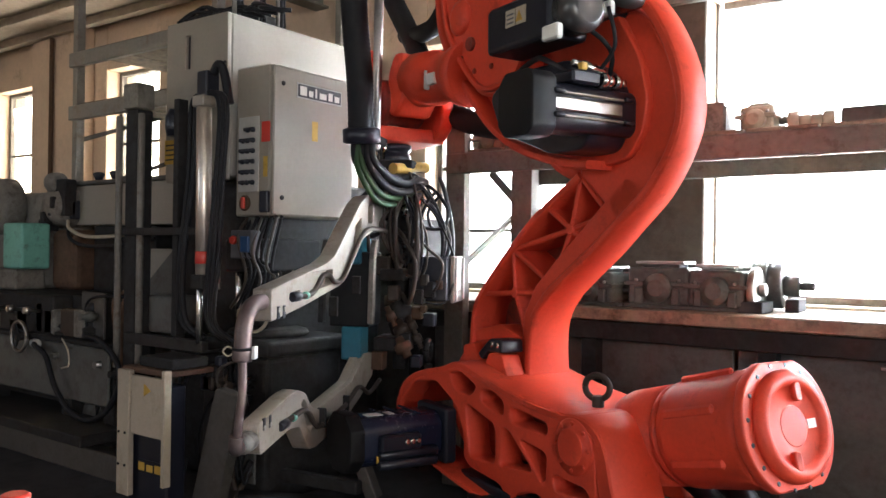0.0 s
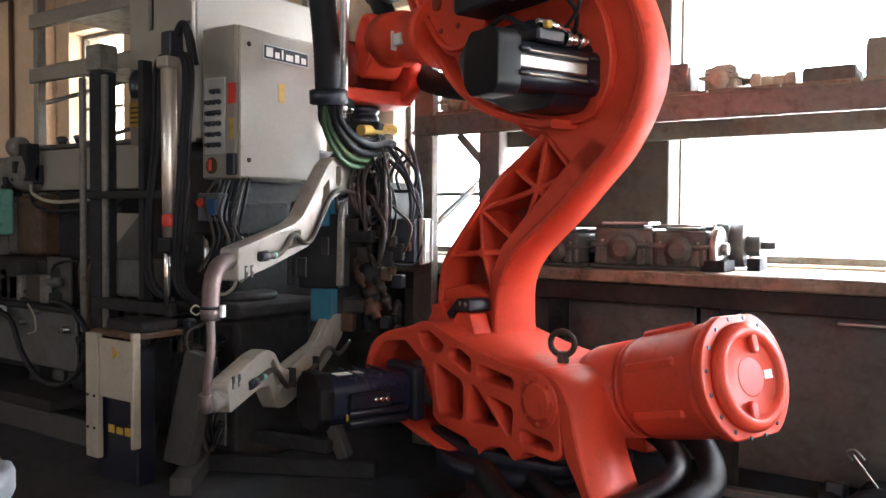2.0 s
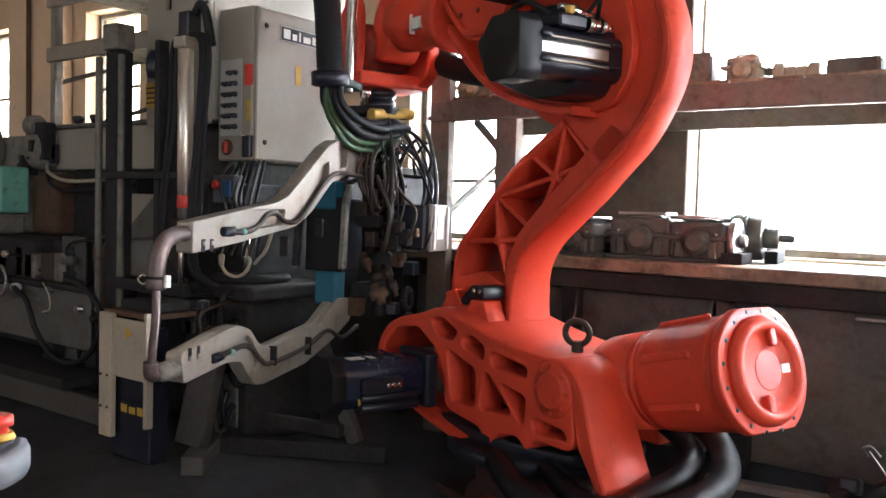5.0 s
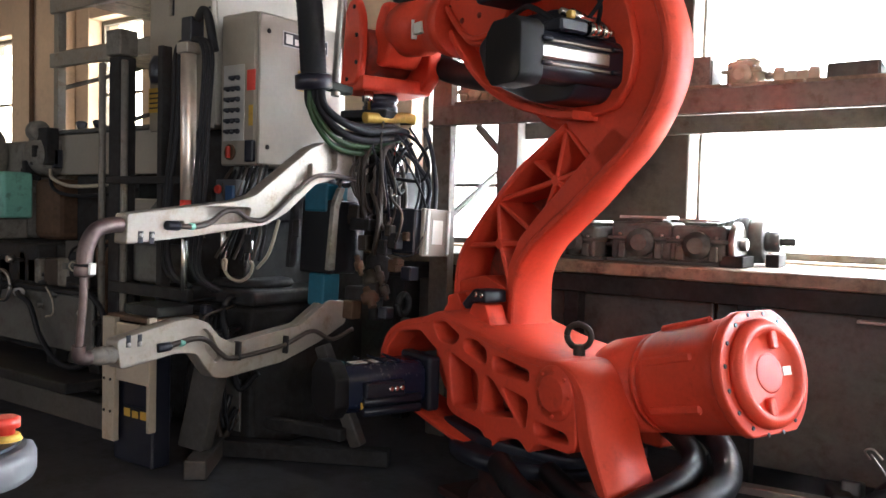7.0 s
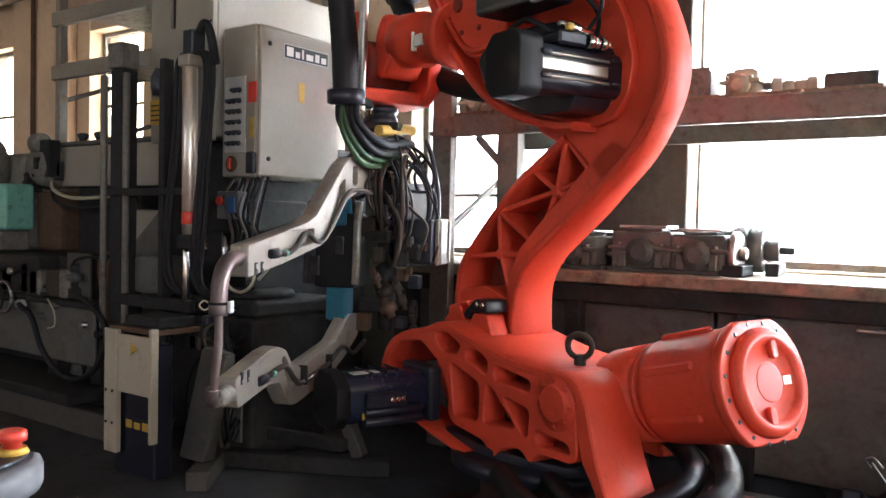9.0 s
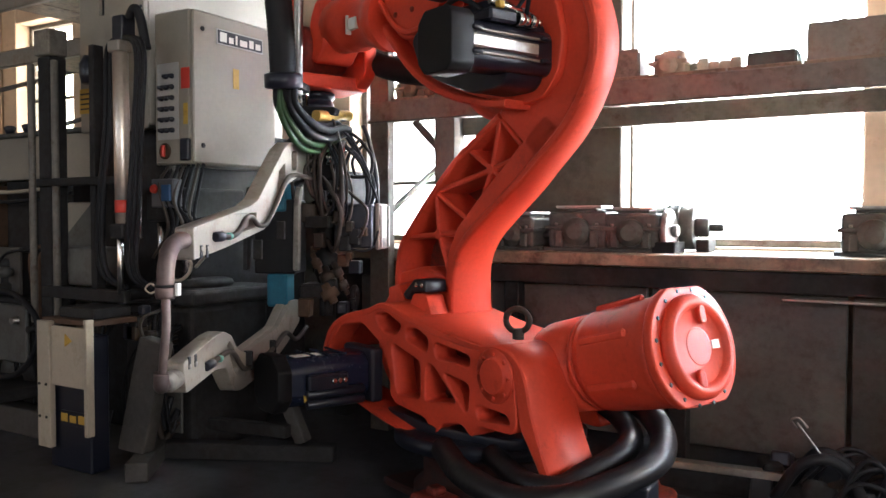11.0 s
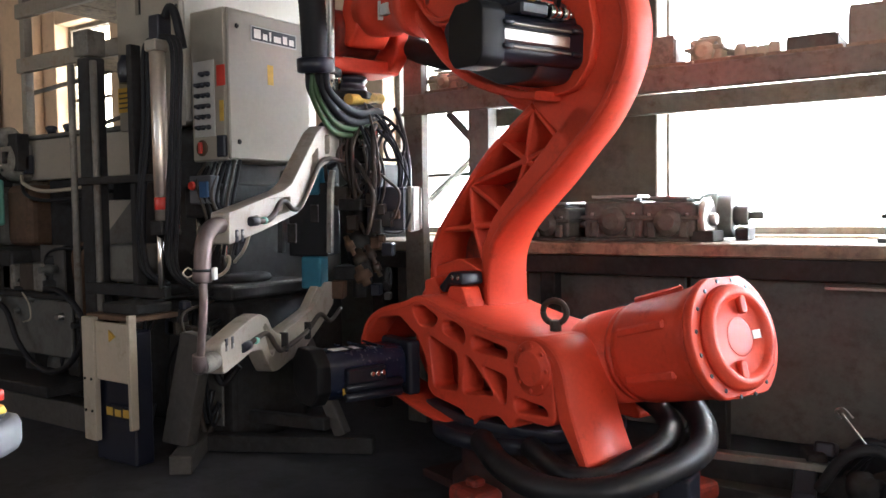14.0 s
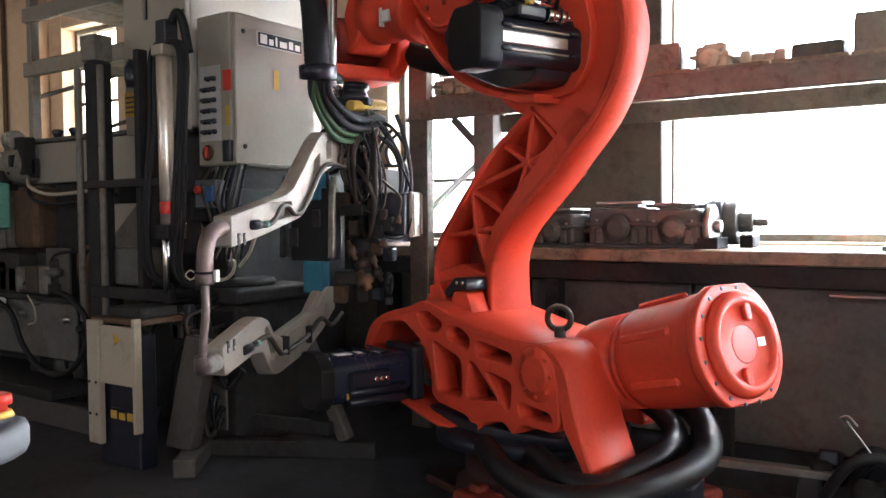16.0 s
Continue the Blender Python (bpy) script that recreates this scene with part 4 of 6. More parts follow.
    for k in range(20):
        x, y, z = rnd.uniform(-0.14, 0.14), rnd.uniform(0.04, 0.26), rnd.uniform(-0.1, 0.05)
        d = rnd.uniform(0.15, 0.55)
        w, s = rnd.uniform(-0.14, 0.2), rnd.uniform(-0.1, 0.16)
        bm = one(tube, [(x, y, z), (x + w * 0.6, y + s * 0.5, z - d * 0.2), (x + w, y + s, z - d * 0.6), (x + w * 0.4, y + s * 0.8, z - d), (x - w * 0.3, y - 0.05, z - d * (0.7 + 0.4 * rnd.random()))], rnd.choice((0.006, 0.009, 0.012)), 8, 6)
        part("cable_loop", bm, rnd.choice((RUBBER, RUBBER, BLACK, HOSE_BROWN)), g)
    for k in range(8):
        x, y, z = rnd.uniform(-0.1, 0.12), rnd.uniform(0.08, 0.24), rnd.uniform(-0.3, 0.0)
        bm = one(lathe, [(0, 0.014), (0.3, 0.014), (0.32, 0.02), (0.7, 0.02), (0.72, 0.012), (1, 0.012)], (x, y, z), (x + 0.02, y, z - 0.06), 10)
        part("coupling", bm, CHROME, g, "small chrome coupling")
    for k in range(10):
        x, y, z = rnd.uniform(-0.12, 0.12), rnd.uniform(0.0, 0.2), rnd.uniform(-0.95, -0.3)
        q = rnd.uniform(0.02, 0.05)
        part("bracket", one(box, x - q, x + q, y - q * 0.7, y + q * 0.7, z - q, z + q * 0.6, 0.006), rnd.choice((DARK_STEEL, RUST, MACHINE, BLACK)), g)
    for k in range(16):
        y, z = rnd.uniform(-0.02, 0.26), rnd.uniform(-0.95, -0.28)
        x, q = rnd.uniform(0.1, 0.17), rnd.uniform(0.018, 0.045)
        if k % 3 == 0:
            bm = one(lathe, [(0, q * 0.6), (0.3, q * 0.6), (0.32, q), (0.7, q), (0.72, q * 0.5), (1, q * 0.5)], (x, y, z), (x + 0.02, y + 0.05, z - 0.09), 14)
        else:
            bm = one(box, x - q, x + q, y - q * 0.8, y + q * 0.8, z - q * 1.3, z + q, 0.006, pose(0, 0, 0, rnd.uniform(-4, 4), 0, 0))
        part("valve_block", bm, rnd.choice((GRIME, GRIME, RUST, DARK_STEEL)), g, "rusty brown valve block")
    for k in range(14):
        y, z = rnd.uniform(-0.02, 0.2), rnd.uniform(-0.3, 0.02)
        a, d = rnd.uniform(-0.16, 0.16), rnd.uniform(0.2, 0.5)
        bm = one(tube, [(0.1, y, z), (0.2, y + a * 0.5, z - 0.05), (0.22, y + a, z - d * 0.5), (0.19, y + a * 0.7, z - d), (0.1, y + a * 0.2, z - d * 0.9)], rnd.choice((0.007, 0.009, 0.012)), 8, 6)
        part("hose_loop", bm, rnd.choice((HOSE_BROWN, RUBBER, GRIME)), g)
    ring = [(-0.02 + 0.05 * math.cos(k * math.pi / 6), 0.2, -0.86 + 0.05 * math.sin(k * math.pi / 6)) for k in range(13)]
    part("ring", one(tube, ring, 0.016, 10, 3), DARK_STEEL, g)
    return g


gun = build_gun()


# ---- bench and rack at the windows ----
def build_bench():
    b = thing("workbench", (-0.6, 4.05, 0), "long worn wooden workbench under the windows, loaded with machine parts", "workbench")
    for k in range(4):
        y = 3.7 + k * 0.185
        part("plank", one(box, -2.9, 2.6, y, y + 0.18, 0.925, 0.985, 0.006), WOOD, b, "", True)
    part("apron", one(box, -2.9, 2.6, 3.72, 3.75, 0.83, 0.92, 0.004), DARK_STEEL, b, "", True)
    part("rail", one(box, -0.3, 0.1, 3.68, 3.72, 0.8, 0.815, 0.003), STEEL, b, "worn bright steel rail", True)
    for x in (-2.7, -1.6, -0.75, 0.4, 1.5, 2.4):
        part("leg", one(box, x - 0.04, x + 0.04, 3.74, 3.82, 0, 0.83, 0.004), DARK_STEEL, b, "", True)
    for k in range(6):
        x = -2.62 + k * 0.86
        part("panel", one(box, x, x + 0.84, 3.83, 3.85, 0.1, 0.82, 0.005), MACHINE, b, "", True)


def build_rack(name, x_posts, y0, y1, beams, top, label, paint):
    r = thing(name, ((x_posts[0] + x_posts[-1]) / 2, (y0 + y1) / 2, 0), label, "rack")
    hw = 0.06 if paint == RACK else 0.028
    for x in x_posts:
        for y in (y0, y1):
            bm = one(plate, [(x - hw, y - 0.03), (x + hw, y - 0.03), (x + hw, y + 0.03), (x + hw - 0.015, y + 0.03), (x + hw - 0.015, y - 0.018), (x - hw + 0.015, y - 0.018), (x - hw + 0.015, y + 0.03), (x - hw, y + 0.03)], [], 0, top, XY, 0.002, 0.004)
            part("post", bm, paint, r, "", True)
        for z in [b for b, h in beams]:
            part("brace", one(bar, (x, y0 + 0.03, z - 0.5), (x, y1 - 0.03, z - 0.12), 0.03, 0.03), RACK, r, "", True)
    for z in [b for b, h in beams]:
        part("brace", one(bar, (x_posts[1] - 0.2, y0, z), (x_posts[1] - 0.01, y0, z - 0.19), 0.03, 0.035), RACK, r, "", True)
        part("brace", one(bar, (x_posts[0] + 0.3, y1, z), (x_posts[0] + 0.62, y1, z - 0.28), 0.03, 0.035), RACK, r, "", True)
    for z, h in beams:
        for y in (y0 - 0.03, y1 + 0.03):
            bm = bmesh.new()
            box(bm, x_posts[0] - 0.05, x_posts[-1] + 0.05, y - 0.02, y + 0.02, z, z + h, 0.006)
            part("beam", bm, paint, r, "", True)
        n = int((x_posts[-1] - x_posts[0]) / 0.3)
        for k in range(n):
            x = x_posts[0] + k * 0.3
            part("shelf_board", one(box, x, x + 0.29, y0 + 0.0, y1, z + h + 0.002, z + h + 0.022, 0.003), WOOD, r, "", True)
    return r


def turned_part(name, x, y, z, length, radii, turn, m, label, category="machine part"):
    """A shaft with steps, lying on its side."""
    rmax = max(radii)
    t = thing(name, (x, y, z), label, category, rz=turn)
    n = len(radii)
    for i, r in enumerate(radii):
        a, b = -length / 2 + length * i / n, -length / 2 + length * (i + 1) / n
        bm = one(cyl, (a, 0, rmax), (b, 0, rmax), r, 22, 0.006)
        part("section", bm, m, t)
    for s in (-1, 1):
        part("foot", one(box, s * length * 0.25 - 0.03, s * length * 0.25 + 0.03, -rmax * 0.9, rmax * 0.9, 0, max(0.01, rmax * 0.5), 0.004), DARK_STEEL, t)
    return t


def gearbox(x, y, z, w, d, h, turn, m, label):
    t = thing("gearbox", (x, y, z), label, "gearbox", "stored gear housings", rz=turn)
    part("housing", one(box, -w / 2, w / 2, -d / 2, d / 2, 0.015, h, 0.018), m, t)
    part("foot", one(box, -w / 2 - 0.03, w / 2 + 0.03, -d / 2 + 0.02, d / 2 - 0.02, 0, 0.02, 0.004), m, t)
    part("joint_flange", one(box, -w / 2 - 0.015, w / 2 + 0.015, -d / 2 - 0.015, d / 2 + 0.015, h * 0.55, h * 0.55 + 0.02, 0.004), m, t)
    for s in (-0.7, -0.25, 0.25, 0.7):
        part("bolt", one(cyl, (s * w / 2, -d / 2 - 0.006, h * 0.55 + 0.02), (s * w / 2, -d / 2 - 0.006, h * 0.55 + 0.035), 0.009, 8), STEEL, t)
    if w * 100 % 2 < 1:
        for s in (-0.3, 0.3):
            part("lug", one(box, s * w - 0.02, s * w + 0.02, -d / 2 - 0.02, -d / 2, h * 0.1, h * 0.5, 0.006), m, t)
        part("lid_frame", one(plate, [(-w * 0.4, -d * 0.4), (w * 0.4, -d * 0.4), (w * 0.4, d * 0.4), (-w * 0.4, d * 0.4)], [[(-w * 0.32, -d * 0.3), (w * 0.32, -d * 0.3), (w * 0.32, d * 0.3), (-w * 0.32, d * 0.3)]], h + 0.016, h + 0.03, XY, 0.002, 0.01, 0.01), STEEL, t)
    part("boss", one(lathe, [(0, h * 0.36), (0.6, h * 0.34), (0.7, h * 0.22), (1, h * 0.2)], (0, -d / 2, h * 0.5), (0, -d / 2 - 0.04, h * 0.5), 22), m, t)
    part("shaft", one(cyl, (w / 2, 0, h * 0.5), (w / 2 + 0.07, 0, h * 0.5), 0.018, 14), STEEL, t)
    part("cover", one(box, -w * 0.3, w * 0.3, -d * 0.3, d * 0.3, h, h + 0.015, 0.004), m, t)
    return t


build_bench()
build_rack("bench_rack", (-2.32, -1.91, 0.2, 2.4), 3.62, 4.38, ((1.66, 0.11), (2.62, 0.11)), 3.0, "grey steel storage rack over the workbench", RACK)
for x, y, w, d, h, m in ((-2.2, 3.8, 0.22, 0.16, 0.1, CREAM), (-1.92, 3.82, 0.2, 0.16, 0.09, CREAM)):
    gearbox(x, y, 1.792, w, d, h, 3, m, "small cream gear housing stored on the rack shelf")


def build_shelf_load():
    """Castings, boxes and short stock lying in a ragged row on the rack shelf."""
    r = random.Random(31)
    x = -1.6
    while x < 2.0:
        w = r.uniform(0.14, 0.32)
        h = r.uniform(0.07, 0.15) if x < -0.45 else r.uniform(0.16, 0.27)
        y, d = r.uniform(3.8, 3.95), r.uniform(0.16, 0.26)
        m = r.choice((GREYCAST, CREAM, MACHINE, RACK_PALE))
        kind = r.randrange(3)
        if kind == 0:
            t = thing("stock_crate", (x + w / 2, y, 1.792), "dusty open metal crate of offcuts on the rack shelf", "crate", "crates on the rack shelf", rz=r.uniform(-4, 4))
            for s in (-1, 1):
                part("side", one(box, -w / 2, w / 2, s * d / 2 - 0.006, s * d / 2 + 0.006, 0.006, h, 0.002), m, t)
                part("end", one(box, s * w / 2 - 0.006, s * w / 2 + 0.006, -d / 2 + 0.007, d / 2 - 0.007, 0.006, h * 0.9, 0.002), m, t)
            part("bottom", one(box, -w / 2, w / 2, -d / 2, d / 2, 0, 0.005, 0.001), m, t)
            for k in range(4):
                a = -w * 0.4 + w * 0.2 * k
                part("offcut", one(bar, (a, -d * 0.3, 0.03), (a + 0.03, d * 0.3, h * r.uniform(0.7, 1.25)), 0.03, 0.03), r.choice((STEEL, RUST, MACHINE)), t)
        elif kind == 1:
            gearbox(x + w / 2, y, 1.792, w * 0.85, d, h, r.uniform(-5, 5), m, "dusty pale gear housing stored on the rack shelf")
        else:
            turned_part("flanged_roller", x + w / 2, y, 1.792, w * 0.95, (h * 0.5, h * 0.34, h * 0.34, h * 0.46), r.uniform(-8, 8), m, "dusty flanged steel roller lying on the rack shelf", "roller")
        x += w + r.uniform(0.0, 0.06)


build_shelf_load()
gearbox(-1.3, 3.98, 0.985, 0.3, 0.26, 0.2, 4, MACHINE, "grimy cast gearbox on the workbench")
gearbox(-1.62, 3.95, 0.985, 0.24, 0.24, 0.17, -8, MACHINE, "grimy cast gearbox on the workbench")
gearbox(-1.02, 3.98, 0.985, 0.26, 0.24, 0.19, 2, MACHINE, "grey cast gearbox with an output wheel on the workbench")
turned_part("spindle", -0.86, 3.96, 0.985, 0.1, (0.05, 0.105, 0.03), 0, STEEL, "bright steel wheel with a hub, end on", "wheel")
turned_part("electric_motor", -0.82, 4.18, 0.985, 0.34, (0.11, 0.12, 0.11, 0.05, 0.02), 4, MACHINE, "old round electric motor with a shaft", "motor")
turned_part("spindle", -2.02, 3.95, 0.985, 0.4, (0.03, 0.06, 0.045, 0.07), 12, DARK_STEEL, "dark stepped spindle lying on the bench", "spindle")
turned_part("spindle", -1.72, 4.2, 0.985, 0.36, (0.04, 0.08, 0.05, 0.05), -14, DARK_STEEL, "dark stepped spindle lying on the bench", "spindle")
gearbox(0.02, 4.1, 0.985, 0.26, 0.3, 0.19, 2, MACHINE, "small grey machine housing on the workbench")

# ---- rack, tank and machines along the wall ----
build_rack("storage_rack", (-5.27, -3.75), 3.15, 4.2, ((2.13, 0.1), (2.5, 0.1)), 3.0, "pale grey steel storage rack by the wall", RACK_PALE)
gearbox(-4.2, 3.5, 2.252, 0.3, 0.3, 0.17, 8, MACHINE, "grey switch housing stored on the rack")


def build_tank():
    t = thing("oil_tank", (-4.6, 3.3, 0), "pale grey sheet-metal tank on a machine stand", "tank")
    part("tank_body", one(box, -5.14, -4.05, 3.07, 3.5, 1.39, 1.66, 0.01), CABINET, t, "", True)
    part("lid", one(box, -5.16, -4.03, 3.05, 3.52, 1.663, 1.69, 0.006), MACHINE, t, "", True)
    for x in (-4.95, -4.75, -4.55):
        part("knob", one(lathe, [(0, 0.02), (0.4, 0.03), (0.8, 0.04), (1, 0.025)], (x, 3.12, 1.69), (x, 3.12, 1.75), 14), BLACK, t, "", True)
    part("valve", one(box, -5.18, -5.08, 3.0, 3.068, 1.43, 1.56, 0.01), BLACK, t, "", True)
    part("stand", one(box, -5.0, -4.3, 3.12, 3.45, 0, 1.388, 0.01), DARK_STEEL, t, "", True)
    for k, z in enumerate((1.3, 1.36)):
        part("hose", one(tube, [(-5.12, 3.0, 1.42), (-5.0, 2.95, z), (-4.75, 2.93, z - 0.05), (-4.4, 2.95, z - 0.04), (-4.2, 3.05, z)], 0.012, 8), CREAM if k else RUBBER, t, "", True)


build_tank()


def build_lathe():
    t = thing("old_lathe", (-5.7, 2.9, 0), "grimy old grey lathe with a mint green slide", "lathe")
    part("bed", one(box, -6.6, -4.6, 2.75, 3.2, 0.62, 0.95, 0.02), DARK_STEEL, t, "", True)
    part("base_cabinet", one(box, -6.4, -4.55, 2.8, 3.2, 0, 0.62, 0.02), DARK_STEEL, t, "", True)
    part("headstock", one(box, -6.7, -5.35, 2.95, 3.4, 0.95, 1.62, 0.05), GREYCAST, t, "", True)
    part("chuck", one(lathe, [(0, 0.1), (0.2, 0.14), (0.8, 0.14), (1, 0.1)], (-5.35, 3.05, 1.52), (-5.1, 3.05, 1.52), 26), GREYCAST, t, "", True)
    part("drum", one(lathe, [(0, 0.18), (0.1, 0.2), (0.9, 0.2), (1, 0.16)], (-5.75, 2.95, 1.52), (-5.75, 2.8, 1.52), 26), GREYCAST, t, "", True)
    part("slide", one(box, -5.52, -5.26, 2.76, 2.96, 1.09, 1.4, 0.02), MINT, t, "mint green painted slide", True)
    part("slide_foot", one(box, -6.0, -5.3, 2.74, 2.95, 0.95, 1.088, 0.02), GREYCAST, t, "", True)
    part("column", one(box, -5.3, -5.0, 2.98, 3.2, 0.95, 1.36, 0.05), RUST, t, "", True)
    for k in range(5):
        part("jaw", one(box, -5.42 + k * 0.06, -5.38 + k * 0.06, 2.9 + 0.02 * (k % 2), 3.05, 1.3 + 0.05 * k, 1.38 + 0.05 * k, 0.01), DARK_STEEL, t, "", True)
    part("bracket", one(box, -5.2, -5.08, 2.95, 3.04, 1.45, 1.7, 0.01), DARK_STEEL, t, "", True)
    part("pulley", one(lathe, [(0, 0.05), (0.2, 0.07), (0.4, 0.07), (0.5, 0.055), (0.6, 0.07), (0.8, 0.07), (1, 0.05)], (-5.3, 2.98, 1.68), (-5.18, 2.98, 1.68), 20), GREYCAST, t, "", True)
    part("hose", one(tube, [(-5.4, 2.6, 1.35), (-5.5, 2.5, 1.3), (-5.6, 2.48, 1.15), (-5.75, 2.5, 1.02)], 0.012, 8), RUBBER, t, "", True)
    part("apron", one(box, -5.25, -4.55, 2.6, 2.75, 0.5, 0.95, 0.02), DARK_STEEL, t, "", True)
    for x in (-5.1, -4.9, -4.7):
        part("handle", one(lathe, [(0, 0.012), (0.6, 0.012), (0.65, 0.025), (1, 0.02)], (x, 2.6, 0.85), (x, 2.5, 0.86), 12), STEEL, t, "", True)
    part("drip_tray", one(box, -5.9, -3.8, 2.35, 2.85, 0.2, 0.26, 0.01), DARK_STEEL, t, "", True)


build_lathe()
hl = thing("floor_cable", (-4.2, 2.5, 0.3), "thick black cable hanging in a wide loop from the lathe", "cable")
part("cable", one(tube, [(-4.686, 2.56, 0.66), (-4.56, 2.5, 0.66), (-4.437, 2.5, 0.607), (-4.333, 2.5, 0.442), (-4.167, 2.5, 0.324), (-3.982, 2.5, 0.299), (-3.808, 2.5, 0.37), (-3.696, 2.5, 0.512), (-3.715, 2.5, 0.638), (-3.877, 2.5, 0.739), (-4.085, 2.54, 0.748), (-4.2, 2.6, 0.735)], 0.016, 12), RUBBER, hl, "", True)
part("plug", one(cyl, (-4.69, 2.56, 0.66), (-4.6, 2.53, 0.665), 0.028, 14), GREYPLASTIC, hl, "grey plug", True)
part("wire", one(tube, [(-4.3, 2.52, 0.72), (-4.2, 2.5, 0.66), (-4.19, 2.5, 0.58), (-4.3, 2.52, 0.55)], 0.005, 8), CREAM, hl, "", True)


def build_machine_bed():
    b = thing("machine_bed", (-4.6, 2.75, 0), "grey cast machine bed with a grimy top", "machine")
    part("front_panel", one(box, -5.5, -3.92, 2.575, 2.6, 0.36, 0.68, 0.008), MACHINE, b, "", True)
    part("top_plate", one(box, -5.5, -3.9, 2.56, 2.76, 0.684, 0.715, 0.006), DARK_STEEL, b, "", True)
    part("foot_beam", one(box, -5.6, -3.35, 2.5, 2.62, 0.0, 0.14, 0.012), STAND_GREY, b, "", True)
    for x in (-5.3, -4.4, -3.96):
        part("leg", one(box, x - 0.05, x + 0.05, 2.605, 2.7, 0.141, 0.683, 0.006), DARK_STEEL, b, "", True)
    r = random.Random(17)
    for k in range(13):
        x, q = -5.4 + 0.1 * k + r.uniform(-0.03, 0.03), r.uniform(0.04, 0.08)
        h = r.uniform(0.05, 0.2)
        if k % 3:
            bm = one(box, x - q, x + q, 2.6, 2.6 + q * 1.6, 0.716, 0.716 + h, 0.012)
        else:
            bm = one(lathe, [(0, q), (0.3, q), (0.35, q * 0.6), (0.7, q * 0.6), (0.75, q * 0.8), (1, q * 0.7)], (x, 2.66, 0.716), (x, 2.66, 0.73 + h), 16)
        part("fixture", bm, r.choice((GRIME, MACHINE, DARK_STEEL, GREYCAST)), b, "", True)


build_machine_bed()


def build_locker():
    c = thing("steel_locker", (-4.0, 3.1, 0), "pale grey steel locker with a drawer behind the column frame", "locker")
    part("body", one(box, -4.13, -3.87, 2.97, 3.04, 0.0, 1.24, 0.006), CABINET, c, "", True)
    part("door", one(box, -4.125, -3.875, 2.945, 2.966, 0.86, 1.235, 0.004), CABINET, c, "", True)
    part("drawer", one(box, -4.125, -3.875, 2.945, 2.966, 0.74, 0.85, 0.004), CABINET, c, "", True)
    part("handle", one(bar, (-4.03, 2.935, 0.8), (-3.96, 2.935, 0.8), 0.012, 0.012), BLACK, c, "", True)
    part("gusset", one(plate, [(-4.13, 0.98), (-3.8, 1.24), (-3.8, 0.97)], [], 2.9, 2.92, XZ, 0.003, 0.01), MACHINE, c, "grey gusset plate", True)


build_locker()


def build_left_clutter():
    r = random.Random(21)
    p = thing("pump_unit", (-4.1, 2.75, 0), "dark oily pump unit with pipes and valves on the floor", "pump")
    part("tray", one(box, -4.5, -3.75, 2.62, 2.98, 0.0, 0.12, 0.01), DARK_STEEL, p, "", True)
    part("motor", one(lathe, [(0, 0.09), (0.1, 0.12), (0.7, 0.12), (0.75, 0.09), (1, 0.07)], (-4.4, 2.8, 0.27), (-3.95, 2.8, 0.27), 22), MACHINE, p, "", True)
    part("block", one(box, -3.95, -3.78, 2.7, 2.9, 0.12, 0.5, 0.02), MACHINE, p, "", True)
    for k in range(7):
        x, y, z = r.uniform(-4.5, -3.8), r.uniform(2.65, 2.8), r.uniform(0.35, 0.95)
        part("pipe", one(tube, [(x, y, 0.12), (x + r.uniform(-0.05, 0.05), y - 0.03, z * 0.6), (x + r.uniform(-0.1, 0.15), y - 0.05, z), (x + r.uniform(0.05, 0.3), y, z + 0.05)], r.choice((0.008, 0.012, 0.018)), 8), r.choice((RUBBER, STEEL, RUST)), p, "", True)
    for k in range(5):
        x, z = -4.45 + 0.15 * k, r.uniform(0.5, 0.85)
        part("valve", one(lathe, [(0, 0.02), (0.3, 0.03), (0.6, 0.03), (0.7, 0.015), (1, 0.02)], (x, 2.64, z), (x, 2.54, z), 12), r.choice((STEEL, MACHINE, DARK_STEEL)), p, "", True)
    part("mount", one(box, -4.55, -3.75, 2.72, 2.76, 0.12, 0.95, 0.006), DARK_STEEL, p, "", True)
    w = thing("hand_wheel", (-4.75, 2.58, 0.5), "dark cast hand wheel on the lathe apron", "hand wheel")
    ring = [(-4.75 + 0.09 * math.cos(k * math.pi / 6), 2.5, 0.7 + 0.09 * math.sin(k * math.pi / 6)) for k in range(13)]
    part("rim", one(tube, ring, 0.011, 8, 3), STEEL, w, "", True)
    part("hub", one(cyl, (-4.75, 2.48, 0.7), (-4.75, 2.6, 0.7), 0.025, 14), DARK_STEEL, w, "", True)
    for k in range(3):
        a = k * 2.094
        part("spoke", one(bar, (-4.75, 2.5, 0.7), (-4.75 + 0.09 * math.cos(a), 2.5, 0.7 + 0.09 * math.sin(a)), 0.012, 0.012), DARK_STEEL, w, "", True)
    g = thing("metal_sheet", (-4.2, 2.65, 0.72), "pale worn sheet-metal panel beside the lathe", "panel")
    part("sheet", one(box, -4.31, -4.08, 2.64, 2.66, 0.716, 0.985, 0.004), STAND_GREY, g, "", True)
    s = thing("air_hose", (-2.85, 2.6, 0.8), "coiled pale air hose at the machine table", "hose")
    coil = [(-2.98 + 0.03 * k + 0.05 * math.cos(k * 1.0), 2.66, 0.9 + 0.05 * math.sin(k * 1.0)) for k in range(9)]
    part("coil", one(tube, coil, 0.008, 8, 5), CREAM, s, "", True)
    part("tail", one(tube, [(-2.7, 2.66, 0.92), (-2.6, 2.64, 1.0), (-2.56, 2.66, 1.15)], 0.008, 8), CREAM, s, "", True)


build_left_clutter()


